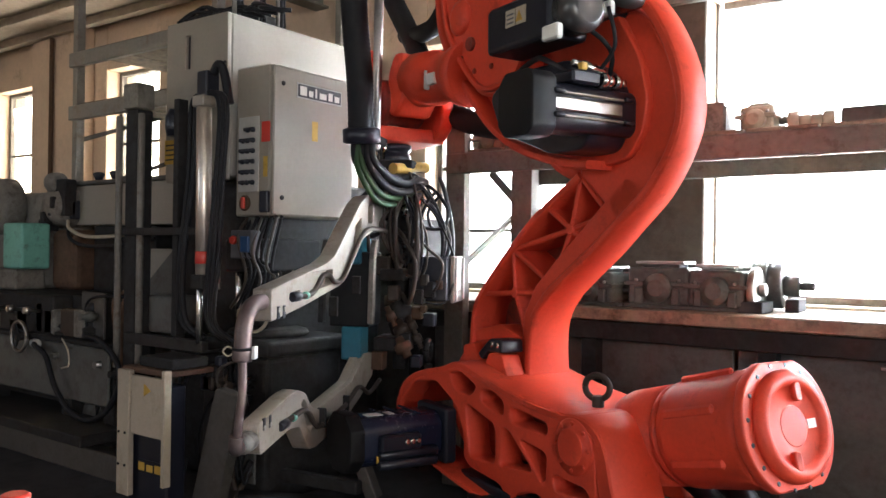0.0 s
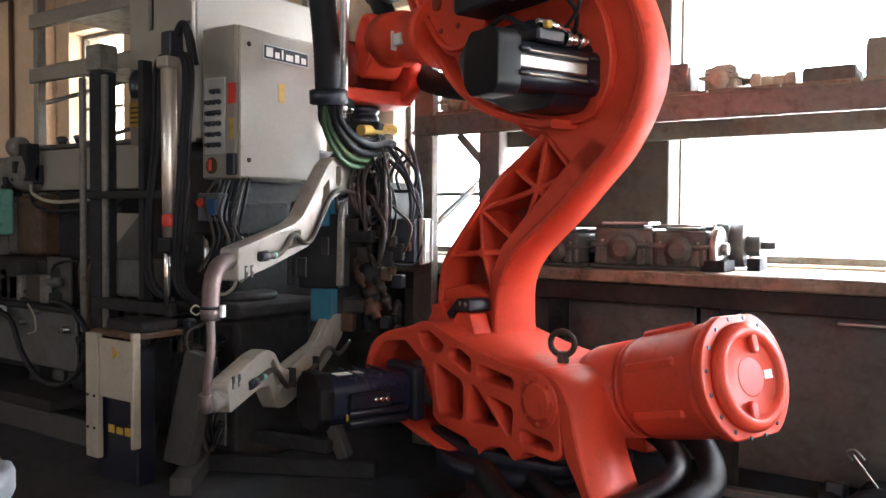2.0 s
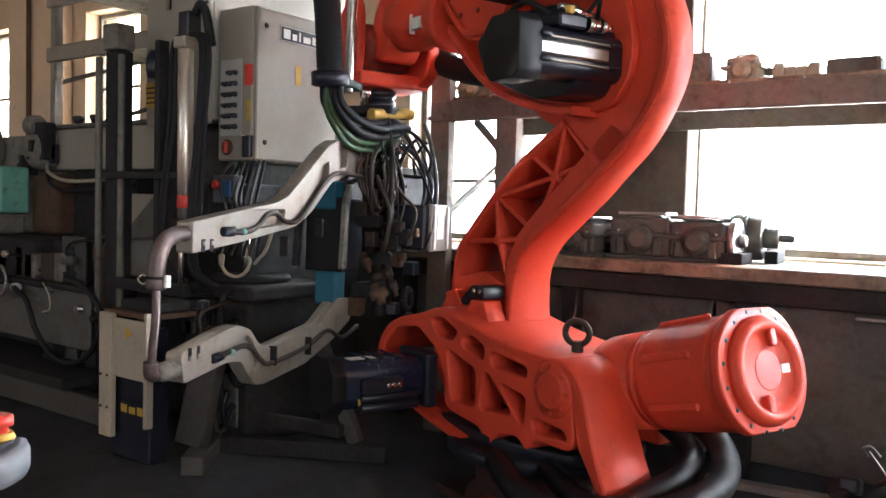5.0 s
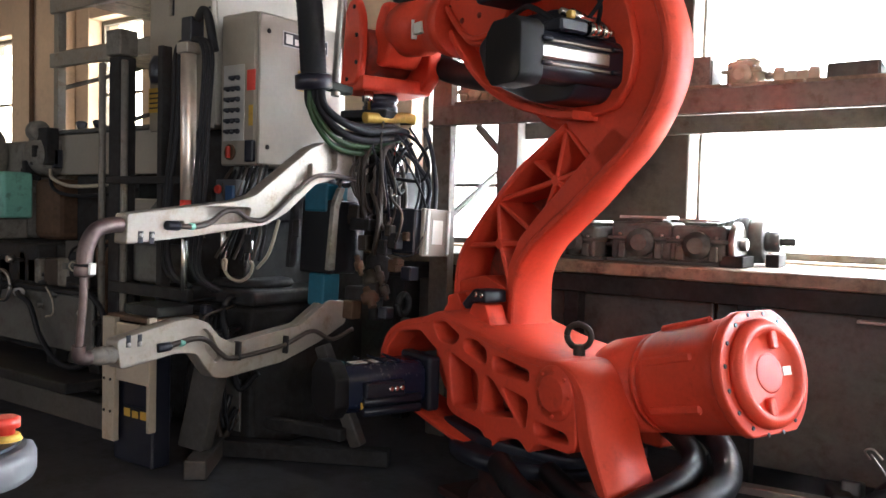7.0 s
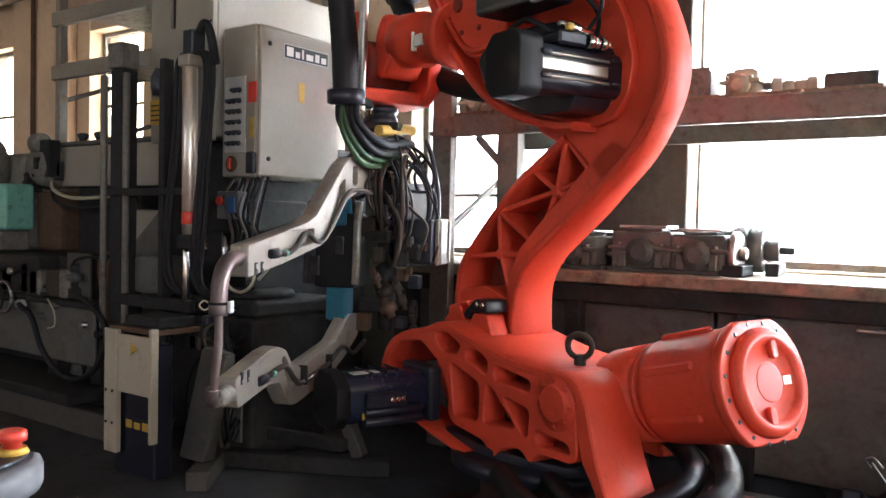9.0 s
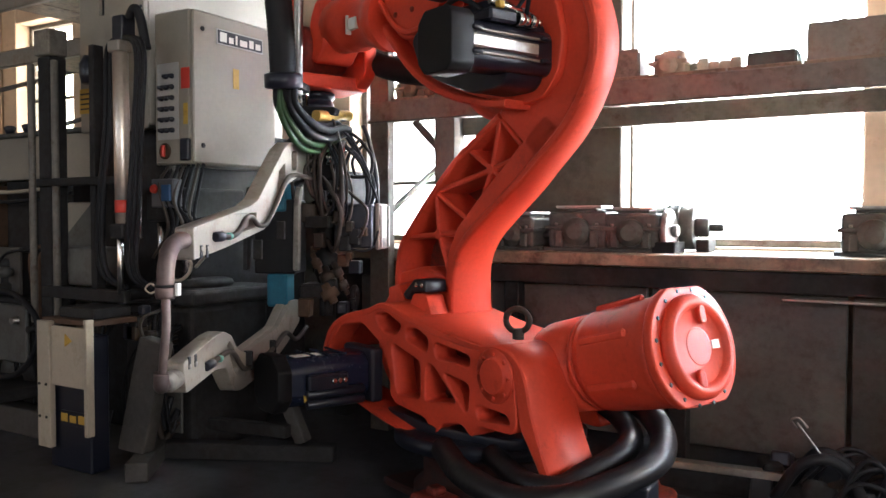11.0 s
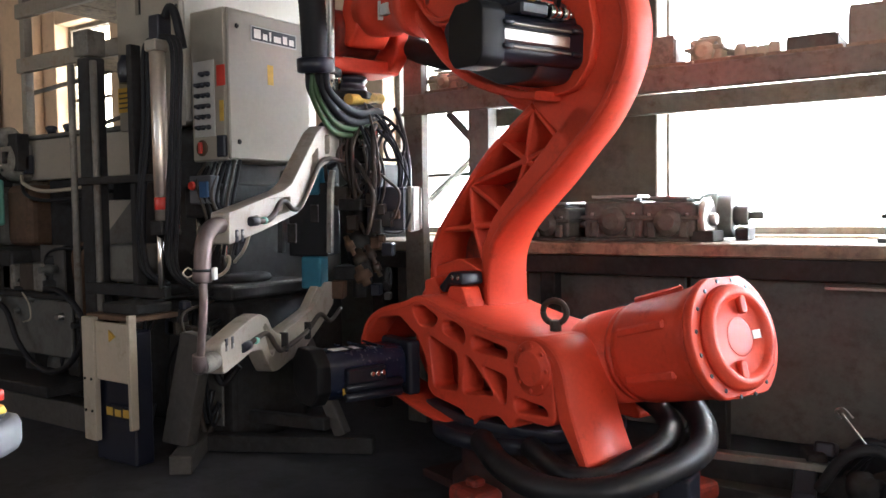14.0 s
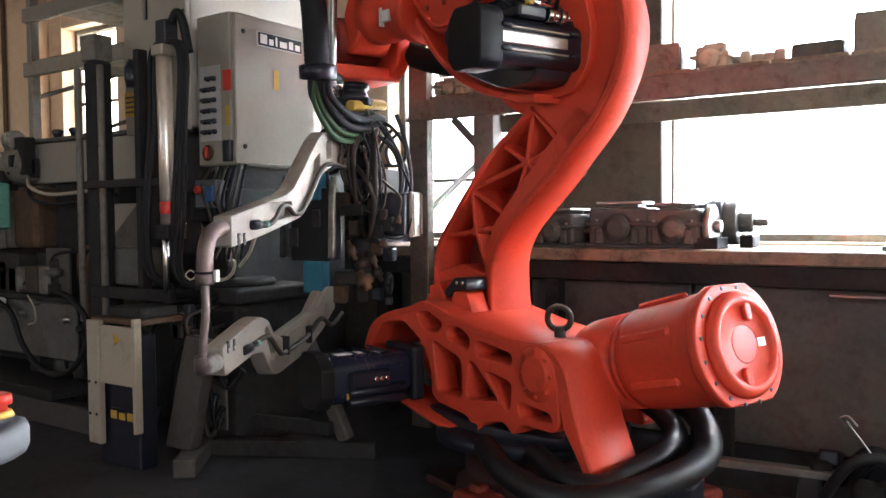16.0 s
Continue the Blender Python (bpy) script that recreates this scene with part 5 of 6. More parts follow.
def build_press():
    """The machine with the tall cabinet, its control box, column and table."""
    c = thing("machine_cabinet", (-3.4, 3.2, 0), "tall light grey machine cabinet with a rectangular slot", "cabinet")
    bm = bmesh.new()
    plate(bm, [(-3.66, 1.6), (-3.15, 1.6), (-3.15, 2.46), (-3.66, 2.46)], [[(-3.5, 2.2), (-3.455, 2.2), (-3.455, 2.38), (-3.5, 2.38)]], 2.74, 2.765, XZ, 0.003, 0.01, 0.004)
    part("front_sheet", bm, CABINET, c, "", True)
    part("body", one(box, -3.66, -3.152, 2.77, 3.75, 1.62, 2.46, 0.008), CABINET, c, "", True)
    part("slot_liner", one(box, -3.51, -3.445, 2.766, 2.769, 2.19, 2.39, 0), BLACK, c, "", True)
    part("latch", one(bar, (-3.18, 2.735, 2.2), (-3.14, 2.72, 2.2), 0.012, 0.012), BLACK, c, "", True)
    part("warning_plate", one(box, -3.66, -3.57, 2.734, 2.738, 1.7, 1.83, 0), YELLOW, c, "yellow warning plate", True)
    for k in range(4):
        part("print_bar", one(box, -3.65, -3.58, 2.7315, 2.7335, 1.72 + k * 0.026, 1.728 + k * 0.026, 0), BLACK, c, "", True)
    part("plinth", one(box, -3.7, -3.02, 2.9, 3.8, 0, 1.615, 0.015), DARK_STEEL, c, "dark oily lower machine body", True)

    b = thing("control_box", (-2.92, 3.0, 1.41), "light grey steel control box with push buttons and a name plate", "control box")
    part("housing", one(box, -3.06, -2.815, 2.73, 3.3, 1.41, 2.15, 0.008), CABINET, b, "", True)
    dr = part("door", one(box, -2.812, -2.79, 2.735, 3.295, 1.415, 2.145, 0.006), CABINET, b, "", True)
    for z in (2.06, 1.5):
        part("door_screw", one(cyl, (-2.792, 2.79, z), (-2.782, 2.79, z), 0.012, 12), DARK_STEEL, dr, "", True)
    part("name_plate", one(box, -2.79, -2.786, 2.88, 3.2, 2.005, 2.08, 0.001), GREYPLASTIC, dr, "black name plate", True)
    part("plate_field", one(box, -2.786, -2.785, 2.887, 3.193, 2.011, 2.074, 0), BLACK, dr, "", True)
    for y, w, z0, z1 in ((2.9, 0.045, 2.02, 2.066), (2.96, 0.03, 2.02, 2.05), (3.005, 0.012, 2.02, 2.066), (3.035, 0.05, 2.02, 2.05), (3.1, 0.03, 2.02, 2.06), (3.145, 0.035, 2.02, 2.05)):
        part("plate_mark", one(box, -2.785, -2.784, y, y + w, z0, z1, 0), WHITE, dr, "", True)
    part("yellow_sticker", one(box, -2.79, -2.7885, 2.99, 3.03, 1.8, 1.9, 0), YELLOW, dr, "", True)
    part("button_panel", one(box, -3.035, -2.885, 2.725, 2.729, 1.53, 1.9, 0.001), GREYPLASTIC, b, "", True)
    for k in range(6):
        for x in (-3.0, -2.965, -2.925):
            if k == 0 and x == -3.0:
                continue
            z = 1.835 - k * 0.052
            part("push_button", one(lathe, [(0, 0.013), (0.4, 0.013), (0.42, 0.009), (1, 0.009)], (x, 2.725, z), (x, 2.7, z), 10), BLACK, b, "", True)
    part("red_sticker", one(box, -2.87, -2.81, 2.7275, 2.729, 1.77, 1.87, 0), RED, b, "", True)
    part("yellow_sticker", one(box, -2.855, -2.825, 2.7275, 2.729, 1.6, 1.7, 0), YELLOW, b, "", True)
    part("switch_ring", one(lathe, [(0, 0.04), (0.6, 0.04), (1, 0.034)], (-2.985, 2.729, 1.475), (-2.985, 2.72, 1.475), 24), RUST, b, "", True)
    part("main_switch", one(bar, (-2.985, 2.715, 1.447), (-2.985, 2.715, 1.503), 0.02, 0.02, 0.004), RED, b, "orange-red rotary main switch", True)
    part("socket", one(box, -2.86, -2.8, 2.705, 2.729, 1.425, 1.53, 0.006), NAVY, b, "dark blue socket", True)

    s = thing("emergency_switch", (-3.0, 2.74, 1.2), "small switch box with a red mushroom button and a blue cover", "switch")
    part("box", one(box, -3.06, -2.9, 2.7, 2.76, 1.2, 1.34, 0.006), DULLGREY, s, "", True)
    part("mushroom", one(lathe, [(0, 0.014), (0.4, 0.014), (0.45, 0.024), (1, 0.018)], (-3.02, 2.7, 1.29), (-3.02, 2.675, 1.29), 16), RED, s, "red button", True)
    part("cover", one(box, -2.97, -2.91, 2.685, 2.7, 1.23, 1.31, 0.004), BLUE, s, "blue cover", True)
    part("arm", one(box, -3.0, -2.96, 2.76, 2.79, 1.21, 1.41, 0.004), MACHINE, s, "", True)

    f = thing("column_stand", (-3.4, 2.6, 0), "grey steel column frame with cross bars on the machine", "frame")
    part("column", one(box, -3.76, -3.66, 2.56, 2.66, 0.0, 1.98, 0.006), DARK_STEEL, f, "", True)
    part("column_cap", one(box, -3.775, -3.645, 2.55, 2.66, 1.985, 2.12, 0.01), GREYCAST, f, "", True)
    for x in (-3.8, -3.6):
        part("tube_post", one(cyl, (x, 2.55, 0.6), (x, 2.55, 1.95), 0.018, 12), RACK, f, "", True)
    part("cross_bar", one(box, -3.74, -3.1, 2.53, 2.57, 1.31, 1.35, 0.004), DARK_STEEL, f, "", True)
    part("cross_bar", one(box, -3.7, -3.05, 2.53, 2.57, 0.74, 0.8, 0.004), DARK_STEEL, f, "", True)
    part("slide_rail", one(box, -3.34, -3.3, 2.56, 2.62, 0.7, 2.0, 0.004), DARK_STEEL, f, "", True)
    part("gear_case", one(box, -3.6, -3.35, 2.6, 2.75, 0.8, 1.0, 0.02), MACHINE, f, "", True)
    part("valve", one(lathe, [(0, 0.03), (0.3, 0.04), (0.7, 0.04), (1, 0.02)], (-3.4, 2.6, 1.82), (-3.4, 2.6, 1.96), 14), BLACK, f, "", True)

    p = thing("pneumatic_cylinder", (-3.075, 2.54, 1.0), "upright bright metal pneumatic cylinder with black hoses", "cylinder")
    part("barrel", one(cyl, (-3.06, 2.54, 1.12), (-3.07, 2.54, 1.93), 0.037, 22), BRUSHED, p, "", True)
    part("head", one(box, -3.115, -3.03, 2.5, 2.58, 1.93, 1.985, 0.006), ALU, p, "", True)
    part("foot", one(box, -3.11, -3.02, 2.5, 2.59, 1.05, 1.12, 0.006), DARK_STEEL, p, "", True)
    part("label_band", one(cyl, (-3.061, 2.54, 1.17), (-3.062, 2.54, 1.235), 0.0385, 20), RED, p, "", True)
    part("rod", one(cyl, (-3.085, 2.54, 0.78), (-3.085, 2.54, 1.1), 0.016, 14), CHROME, p, "", True)
    part("rod", one(cyl, (-2.975, 2.56, 1.05), (-2.975, 2.56, 1.25), 0.014, 14), CHROME, p, "", True)
    for k, (x, r) in enumerate(((-3.17, 0.015), (-3.21, 0.012), (-2.99, 0.016), (-2.965, 0.014), (-2.94, 0.01))):
        bm = one(tube, [(-3.14 + 0.01 * k, 2.58, 2.02), (x, 2.57, 1.95), (x + 0.01, 2.55, 1.6), (x - 0.03 + 0.01 * k, 2.53, 1.2), (x - 0.04, 2.55, 0.9), (x + 0.06, 2.6, 0.8)], r, 10)
        part("hose", bm, RUBBER, p, "", True)
    part("fitting", one(box, -3.16, -3.08, 2.56, 2.64, 1.99, 2.12, 0.01), BLACK, p, "", True)
    part("elbow", one(tube, [(-3.055, 2.58, 2.1), (-3.015, 2.58, 2.14), (-3.0, 2.6, 2.1), (-2.98, 2.62, 1.95)], 0.022, 12), RUBBER, p, "", True)

    w = thing("machine_table", (-3.05, 2.95, 0), "dark machine table with guide columns and a grey die block", "machine")
    part("base", one(box, -3.3, -2.8, 2.72, 3.25, 0.0, 0.72, 0.03), DARK_STEEL, w, "", True)
    part("table_top", one(box, -3.33, -2.77, 2.7, 3.28, 0.722, 0.8, 0.02), DARK_STEEL, w, "", True)
    part("turntable", one(lathe, [(0, 0.2), (0.3, 0.21), (0.8, 0.2), (1, 0.17)], (-3.05, 2.95, 0.8), (-3.05, 2.95, 0.84), 32), DARK_STEEL, w, "", True)
    for x, y in ((-3.16, 2.85), (-2.98, 2.85), (-3.05, 3.12)):
        part("guide_column", one(cyl, (x, y, 0.84), (x, y, 1.13), 0.024, 18), CHROME, w, "", True)
    part("die_block", one(box, -3.2, -2.92, 2.78, 3.2, 1.13, 1.3, 0.015), DARK_STEEL, w, "", True)
    for k in range(8):
        x = -3.02 + k * 0.035
        bm = one(tube, [(x, 2.78, 1.41), (x + 0.02, 2.7, 1.3 - 0.02 * k), (x + 0.06, 2.72, 1.1 + 0.03 * (k % 3)), (x - 0.03 + 0.01 * k, 2.7, 0.95)], 0.008, 8)
        part("cable", bm, RUBBER if k % 3 else HOSE_BROWN, w, "", True)
    for z in (0.4, 0.5):
        part("vent_slot", one(box, -3.15, -2.9, 2.708, 2.722, z, z + 0.03, 0.002), BLACK, w, "", True)
    part("door", one(box, -3.2, -2.86, 2.705, 2.719, 0.1, 0.36, 0.006), MACHINE, w, "", True)


build_press()


def build_cabinet_top():
    c = thing("cable_conduits", (-3.35, 3.1, 2.46), "dark cables and conduits lying on top of the grey cabinet", "cables")
    r = random.Random(11)
    for k in range(9):
        y = 2.82 + k * 0.05
        part("conduit", one(tube, [(-3.2 - 0.03 * (k % 3), y, 2.47), (-3.2 - 0.03 * (k % 3), y, 2.7), (-3.22, y + 0.04, 2.95), (-3.3, y + 0.05, 3.2)], 0.012 + 0.004 * (k % 2), 8), RUBBER if k % 3 else GREYCAST, c, "", True)
    for k in range(8):
        x = -3.62 + 0.05 * k
        part("cable", one(tube, [(x, 2.78, 2.475), (x + 0.12, 2.8 + 0.02 * k, 2.5 + 0.05 * r.random()), (x + 0.25, 2.85, 2.48 + 0.04 * r.random()), (x + 0.36, 2.95, 2.475)], 0.012, 8), RUBBER, c, "", True)
    part("junction_box", one(box, -3.55, -3.3, 2.95, 3.2, 2.462, 2.56, 0.01), MACHINE, c, "", True)


build_cabinet_top()


def build_backing_cupboard():
    # no cupboard is known here: added to darken the pale wall behind the gun
    c = thing("dark_backing_cupboard", (-3.3, 4.25, 0), "dark cupboard shape added as backing against the wall", "cupboard")
    part("carcass", one(box, -3.9, -2.93, 4.05, 4.46, 0.0, 1.45, 0.01), DARK_STEEL, c, "", True)
    for x0, x1 in ((-3.89, -3.42), (-3.41, -2.94)):
        d = part("door", one(box, x0, x1, 4.03, 4.048, 0.06, 1.43, 0.006), MACHINE, c, "", True)
        part("handle", one(cyl, ((x0 + x1) / 2 + 0.15, 4.02, 0.75), ((x0 + x1) / 2 + 0.15, 4.02, 0.87), 0.008, 10), STEEL, d, "", True)


build_backing_cupboard()


def build_pedestal():
    p = thing("sheet_metal_pedestal", (-3.095, 2.4, 0), "cream sheet-metal guard over a dark blue box with yellow marks", "machine guard")
    part("box", one(box, -3.245, -2.945, 2.27, 2.37, 0.0, 0.62, 0.008), NAVY, p, "", True)
    part("front_cover", one(box, -3.175, -2.940, 2.235, 2.255, 0.39, 0.66, 0.003), CREAM, p, "", True)
    part("side_flange", one(box, -3.270, -3.177, 2.225, 2.255, 0.1, 0.68, 0.003), CREAM, p, "", True)
    part("side_flange", one(box, -2.937, -2.915, 2.23, 2.27, 0.18, 0.7, 0.003), CREAM, p, "", True)
    part("top_plate", one(box, -3.285, -2.925, 2.26, 2.52, 0.665, 0.69, 0.004), RUST, p, "grimy brown top plate", True)
    part("bracket", one(box, -3.215, -2.955, 2.3, 2.5, 0.69, 0.74, 0.01), DARK_STEEL, p, "", True)
    for z in (0.24, 0.39):
        for x in (-3.250, -3.200):
            part("screw", one(cyl, (x, 2.226, z), (x, 2.218, z), 0.007, 8), DARK_STEEL, p, "", True)
    part("brass_emblem", one(lathe, [(0, 0.034), (1, 0.028)], (-3.055, 2.235, 0.6), (-3.055, 2.23, 0.6), 3), YELLOW, p, "", True)
    part("yellow_plate", one(box, -3.145, -2.955, 2.258, 2.266, 0.21, 0.275, 0.001), NAVY, p, "dark plate with yellow marks", True)
    for k in range(3):
        part("plate_mark", one(box, -3.14 + k * 0.062, -3.095 + k * 0.062, 2.2555, 2.258, 0.225, 0.262 - 0.006 * (k == 1), 0), YELLOW, p, "", True)


build_pedestal()


def build_stand():
    s = thing("floor_stand", (-2.75, 2.5, 0), "dusty grey welded floor stand on square tubes", "stand")
    part("foot_tube", one(bar, (-2.68, 2.3, 0.045), (-3.2, 2.95, 0.045), 0.1, 0.085, 0.006), STAND_GREY, s, "", True)
    part("foot_tube", one(bar, (-2.9, 2.62, 0.044), (-2.15, 3.0, 0.044), 0.08, 0.078, 0.006), DARK_STEEL, s, "", True)
    bm = one(plate, [(-2.94, 0.088), (-2.76, 0.088), (-2.62, 0.6), (-2.78, 0.62)], [], 2.4, 2.46, XZ, 0.006, 0.02)
    part("upright", bm, STAND_GREY, s, "", True)
    part("upright", one(bar, (-2.3, 2.95, 0.083), (-2.5, 2.9, 0.55), 0.07, 0.06, 0.006), STAND_GREY, s, "", True)
    part("cross_tube", one(bar, (-3.1, 2.84, 0.12), (-2.3, 2.84, 0.16), 0.05, 0.06, 0.006), DARK_STEEL, s, "", True)


build_stand()


def build_tangle():
    t = thing("cable_tangle", (-2.9, 2.55, 0), "tangle of black cables and hoses hanging beside the guard", "cables")
    r = random.Random(5)
    for k in range(14):
        x, y = r.uniform(-3.08, -2.85), r.uniform(2.46, 2.66)
        z = r.uniform(0.55, 0.78)
        dx, low = r.uniform(-0.12, 0.2), r.uniform(0.06, 0.45)
        pts = [(x, 2.7, z), (x + dx * 0.3, y, z - 0.04), (x + dx * 0.8, y - 0.03, (z + low) / 2), (x + dx, y, low), (x + dx * 1.4, y + 0.05, low + 0.08)]
        part("cable", one(tube, pts, r.choice((0.008, 0.011, 0.016)), 8), r.choice((RUBBER, RUBBER, HOSE_BLACK, GRIME)), t, "", True)
    for k in range(5):
        x, z, q = r.uniform(-3.0, -2.85), r.uniform(0.45, 0.72), r.uniform(0.02, 0.04)
        part("connector", one(box, x - q, x + q, 2.5, 2.5 + q * 2, z - q, z + q, 0.008), r.choice((BLACK, GRIME, DARK_STEEL)), t, "", True)


build_tangle()


def build_pendant():
    c = thing("pendant_stand", (-1.06, 0.58, 0), "dark steel stand that carries the teach pendant", "stand", rz=36)
    part("plate", one(box, -0.16, 0.06, -0.06, 0.06, 0.79, 0.8, 0.004), DARK_STEEL, c)
    part("post", one(cyl, (-0.05, 0, 0.02), (-0.05, 0, 0.79), 0.03, 16), DARK_STEEL, c)
    part("foot", one(lathe, [(0, 0.2), (0.7, 0.2), (1, 0.1)], (-0.05, 0, 0), (-0.05, 0, 0.03), 24), DARK_STEEL, c)
    p = thing("teach_pendant", (-0.985, 0.634, 0.8), "grey teach pendant with a red emergency stop button", "control panel", rz=36)
    part("case", one(plate, [(-0.34, -0.14), (0.0, -0.14), (0.045, -0.06), (0.045, 0.0), (0.02, 0.05), (-0.34, 0.05)], [], 0.0, 0.05, XY, 0.014, 0.02), DULLGREY, p)
    part("face", one(plate, [(-0.32, -0.12), (-0.02, -0.12), (0.022, -0.05), (0.022, -0.005), (0.008, 0.034), (-0.32, 0.034)], [], 0.051, 0.057, XY, 0.002, 0.015), BLACK, p)
    part("screen", one(box, -0.25, -0.08, -0.1, 0.0, 0.0575, 0.06, 0.001), GREYCAST, p)
    part("stop_button", one(lathe, [(0, 0.014), (0.4, 0.014), (0.45, 0.021), (0.9, 0.021), (1, 0.016)], (-0.003, 0.0, 0.063), (-0.003, 0, 0.092), 22), RED, p, "red mushroom button")
    part("button_collar", one(lathe, [(0, 0.024), (1, 0.02)], (-0.003, 0, 0.0572), (-0.003, 0, 0.066), 20), YELLOW, p)


build_pendant()


# ---- hoses and clutter on the floor ----
def build_floor_things():
    h = thing("corrugated_hose", (-0.9, 3.0, 0), "thick black corrugated robot hoses lying round the base", "hose")
    front = [(-0.74, 3.0, 0.46), (-0.627, 2.9, 0.45), (-0.543, 2.8, 0.394), (-0.514, 2.65, 0.353), (-0.569, 2.48, 0.325), (-0.688, 2.32, 0.29), (-0.88, 2.29, 0.265), (-1.098, 2.38, 0.28), (-1.29, 2.56, 0.3)]
    rear = [(-0.86, 3.0, 0.45), (-0.737, 2.9, 0.42), (-0.653, 2.8, 0.379), (-0.644, 2.65, 0.35), (-0.713, 2.5, 0.31), (-0.77, 2.42, 0.28), (-0.896, 2.42, 0.28), (-1.104, 2.6, 0.29)]
    for line, rad in ((front, 0.043), (rear, 0.038)):
        part("hose", one(tube, line, rad, 18, 8, 0.003, 0.016), HOSE_BLACK, h, "", True)
    part("hose_clip", one(box, -0.6, -0.5, 2.5, 2.62, 0.2, 0.3, 0.01), BLACK, h, "", True)
    part("clip_post", one(box, -0.585, -0.555, 2.54, 2.58, 0.0, 0.2, 0.004), BLACK, h, "", True)
    s = thing("steel_bars", (-0.45, 3.35, 0), "loose steel bars and angle iron on the floor", "scrap metal")
    for k, (a, b, w, hh, m) in enumerate((((-0.75, 3.28, 0.16), (-0.2, 3.34, 0.16), 0.06, 0.03, STEEL), ((-0.8, 3.2, 0.05), (-0.1, 3.22, 0.05), 0.09, 0.05, DARK_STEEL), ((-0.75, 3.33, 0.07), (-0.1, 3.4, 0.07), 0.12, 0.14, DARK_STEEL), ((-0.5, 3.1, 0.02), (0.3, 3.15, 0.02), 0.08, 0.04, RUST))):
        part("bar", one(bar, a, b, w, hh), m, s, "", True)
    w = thing("wooden_slat", (-0.78, 3.5, 0), "brown wooden slat leaning under the bench", "slat")
    part("slat", one(bar, (-0.72, 3.42, 0.0), (-0.84, 3.66, 0.62), 0.05, 0.025), WOOD, w, "", True)
    r = random.Random(7)
    m = thing("machine_scrap", (0.05, 3.5, 0), "heap of dark machine scrap with cables under the bench", "scrap metal")
    for k in range(44):
        x, y = r.uniform(-0.32, 0.7), r.uniform(3.12, 3.62)
        z, q = (0, 0.07, 0.14, 0.2)[k % 4] * r.uniform(0.8, 1.1), r.uniform(0.03, 0.08)
        if k % 3 == 0:
            bm = one(lathe, [(0, q * 0.6), (0.1, q), (0.5, q), (0.55, q * 0.7), (0.9, q * 0.7), (1, q * 0.4)], (x, y, z + q), (x + q * 2, y - q, z + q * 1.2), 16)
        else:
            bm = one(box, -q * 1.6, q * 1.6, -q * 0.6, q * 0.6, 0, q, 0.012, pose(x, y, z, 0, r.uniform(-25, 25), r.uniform(0, 180)))
        part("casting", bm, r.choice((DARK_STEEL, BLACK, GRIME, DARK_STEEL)), m, "", True)
    for k in range(26):
        x, y = r.uniform(-0.25, 0.6), r.uniform(3.06, 3.3)
        bm = one(tube, [(x, y, 0.16), (x + 0.1, y - 0.05, 0.24 + 0.14 * r.random()), (x + 0.22, y, 0.2 + 0.1 * r.random()), (x + 0.34, y + 0.05, 0.05)], r.choice((0.008, 0.012, 0.02)), 8)
        part("cable", bm, RUBBER if k % 5 else HOSE_BLACK, m, "", True)
    part("wire", one(tube, [(-0.16, 3.14, 0.4), (-0.175, 3.12, 0.43), (-0.15, 3.12, 0.44), (-0.12, 3.12, 0.41)], 0.004, 8), STEEL, m, "", True)
    part("rod", one(bar, (-0.156, 3.12, 0.424), (-0.064, 3.14, 0.296), 0.007, 0.007), STEEL, m, "thin bright rod", True)


build_floor_things()


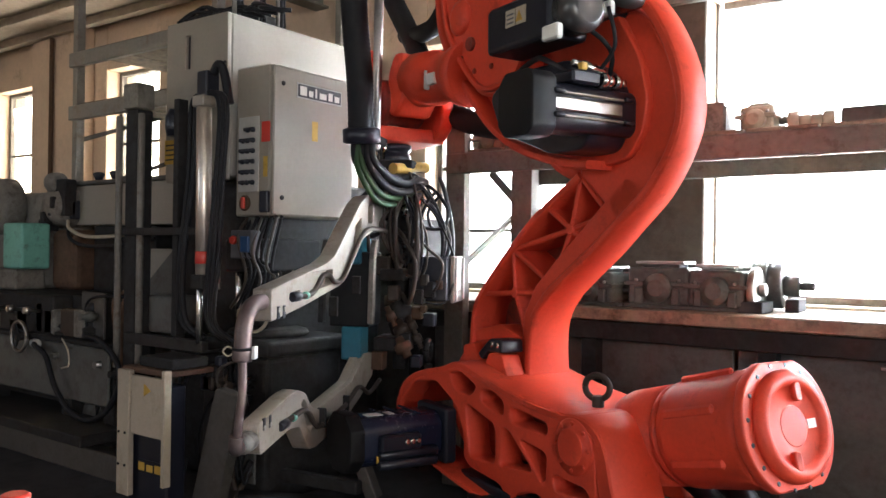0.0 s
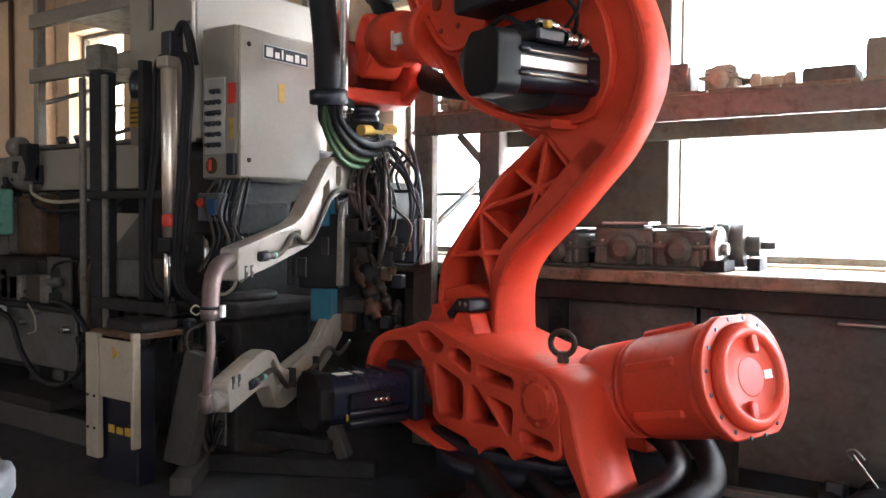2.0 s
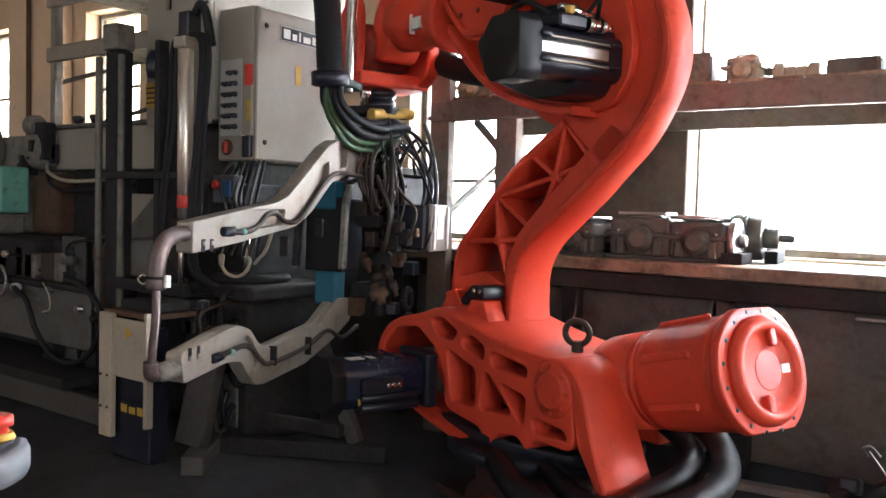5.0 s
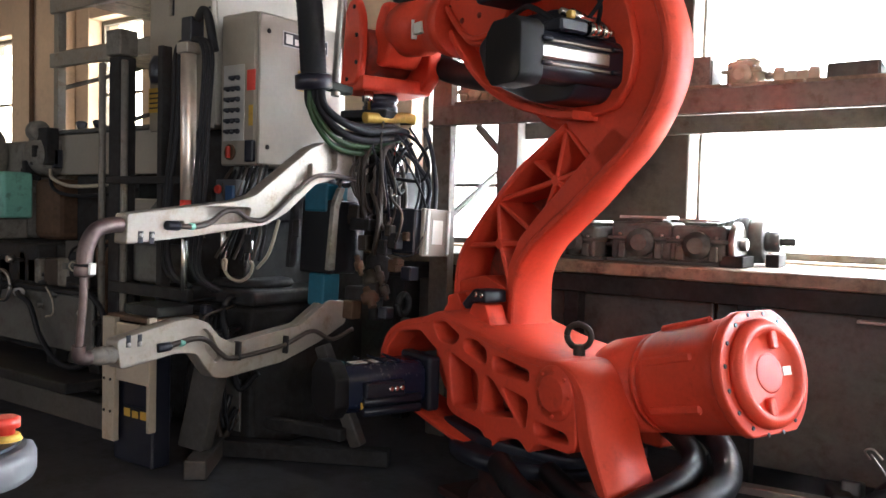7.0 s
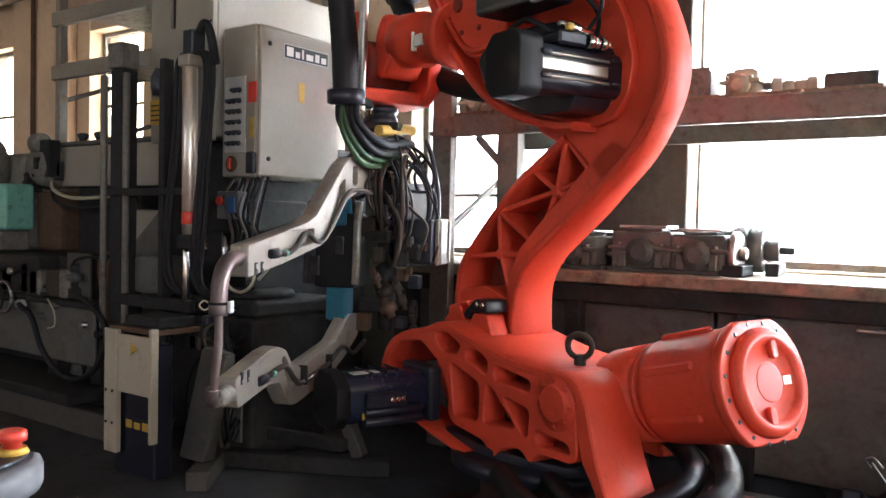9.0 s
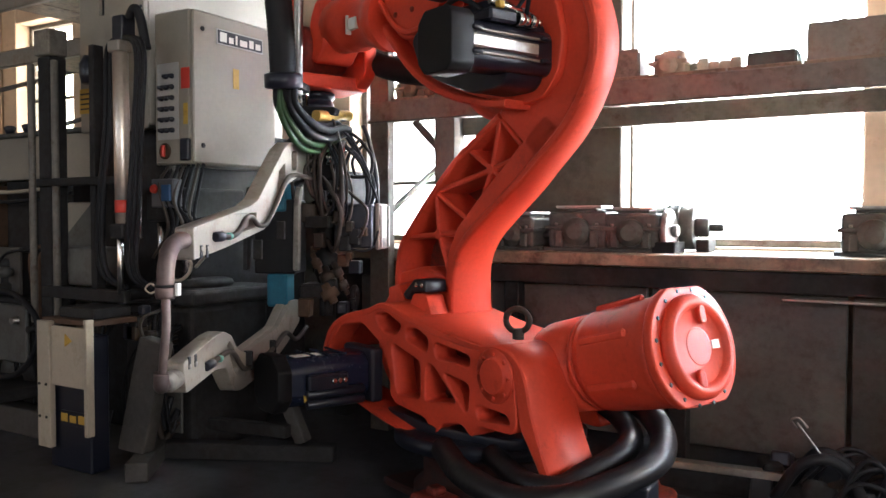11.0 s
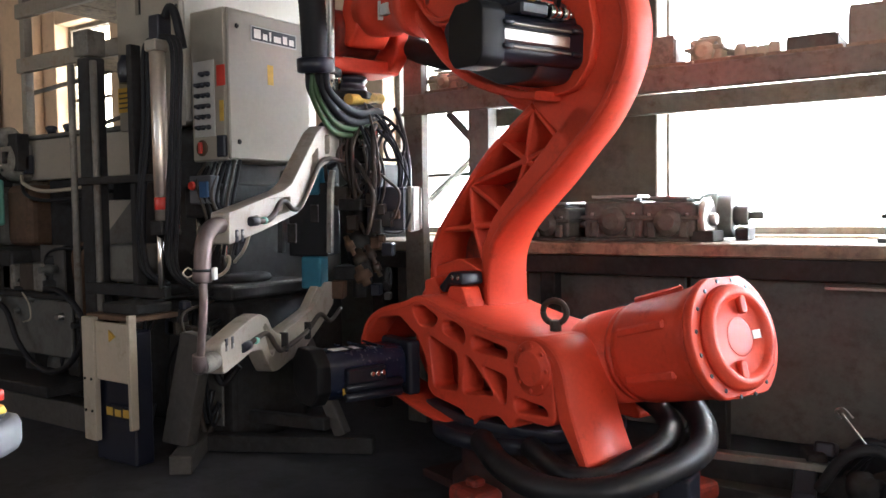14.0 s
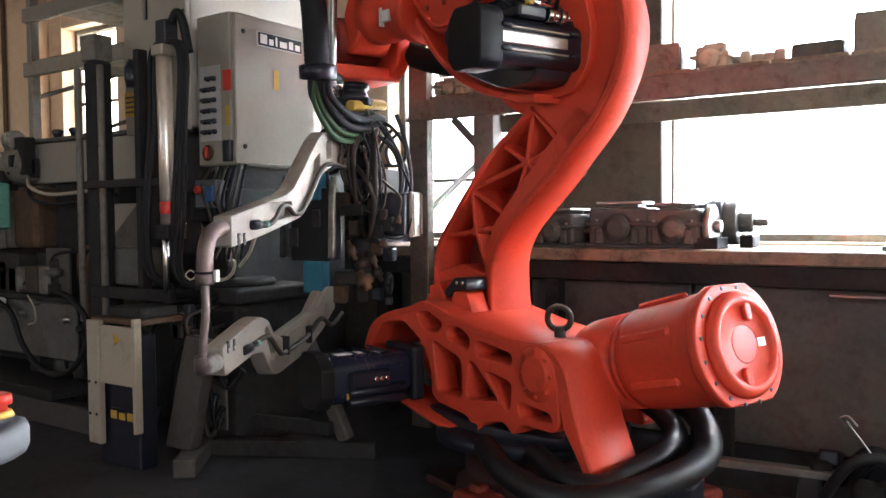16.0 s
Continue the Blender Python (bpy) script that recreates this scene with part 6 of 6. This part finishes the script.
# ---- what moves ----
def motions():
    rob = pose(*ROBOT_AT, 0, 0, ROBOT_TURN)
    axis = Vector((0.116, -0.0045, 1)).normalized()
    rest = Matrix.Translation(GUN_AT) @ pose(0, 0, 0, 0, 0, GUN_TURN)
    # seconds, lean of the link arm, lift of the forearm, turn of the gun, in degrees
    rows = [(0, 0, 0, 0), (4.2, 0, 0, 0), (4.6, 0, 0, -2.5), (5.6, 0, 0, -17.5), (6.1, 0, 0, -20), (7.0, 0, 0, -20), (7.25, 0, 0, -18.8), (7.5, 0, 0, -15.9), (8.0, 0, 0, -11.2), (8.5, 0, 0, -6.0), (9.1, 0, 0, -0.8), (9.5, 0, 0, 0), (11.2, 0, 0, 0),
            (11.5, 0, -0.4, 0), (11.7, 0.1, 0.3, 0), (12.0, 0.2, 1.6, 0), (12.4, 0.4, 2.4, 0), (13.0, 0.5, 2.7, 0), (14.0, 0.4, 2.6, 0), (14.2, 0.9, 2.9, 0), (14.5, 2.4, 3.8, 0), (14.8, 4.4, 4.9, 0), (15.0, 5.1, 5.3, 0), (15.3, 5.2, 5.4, 0), (15.5, 4.7, 5.1, 0), (15.8, 3.2, 4.2, 0), (16.0, 2.2, 3.6, 0)]
    arm_rows, fore_rows, gun_rows = [], [], []
    for t, lean, lift, turn in rows:
        q = Matrix.Rotation(radians(lean), 4, "Y")
        arm_rows.append((t, Matrix.Translation(A2) @ q))
        elbow = A2 + q.to_3x3() @ (A3 - A2)
        fm = Matrix.Translation(elbow) @ Matrix.Rotation(radians(lean - lift), 4, "Y")
        fore_rows.append((t, fm))
        moved = rob @ fm @ Matrix.Translation(-A3) @ rob.inverted()
        spin = Matrix.Translation(GUN_AT) @ Matrix.Rotation(radians(turn), 4, axis) @ Matrix.Translation(-GUN_AT)
        # the wrist holds the gun more upright than the forearm
        tilt = rob.to_3x3().to_4x4() @ Matrix.Rotation(radians(0.45 * (lean - lift)), 4, "Y") @ rob.to_3x3().to_4x4().inverted()
        hung = Matrix.Translation(moved @ GUN_AT) @ tilt @ Matrix.Translation(-GUN_AT)
        gun_rows.append((t, hung @ spin @ rest))
    walk(link_arm, arm_rows)
    walk(forearm, fore_rows)
    walk(gun, gun_rows)


motions()
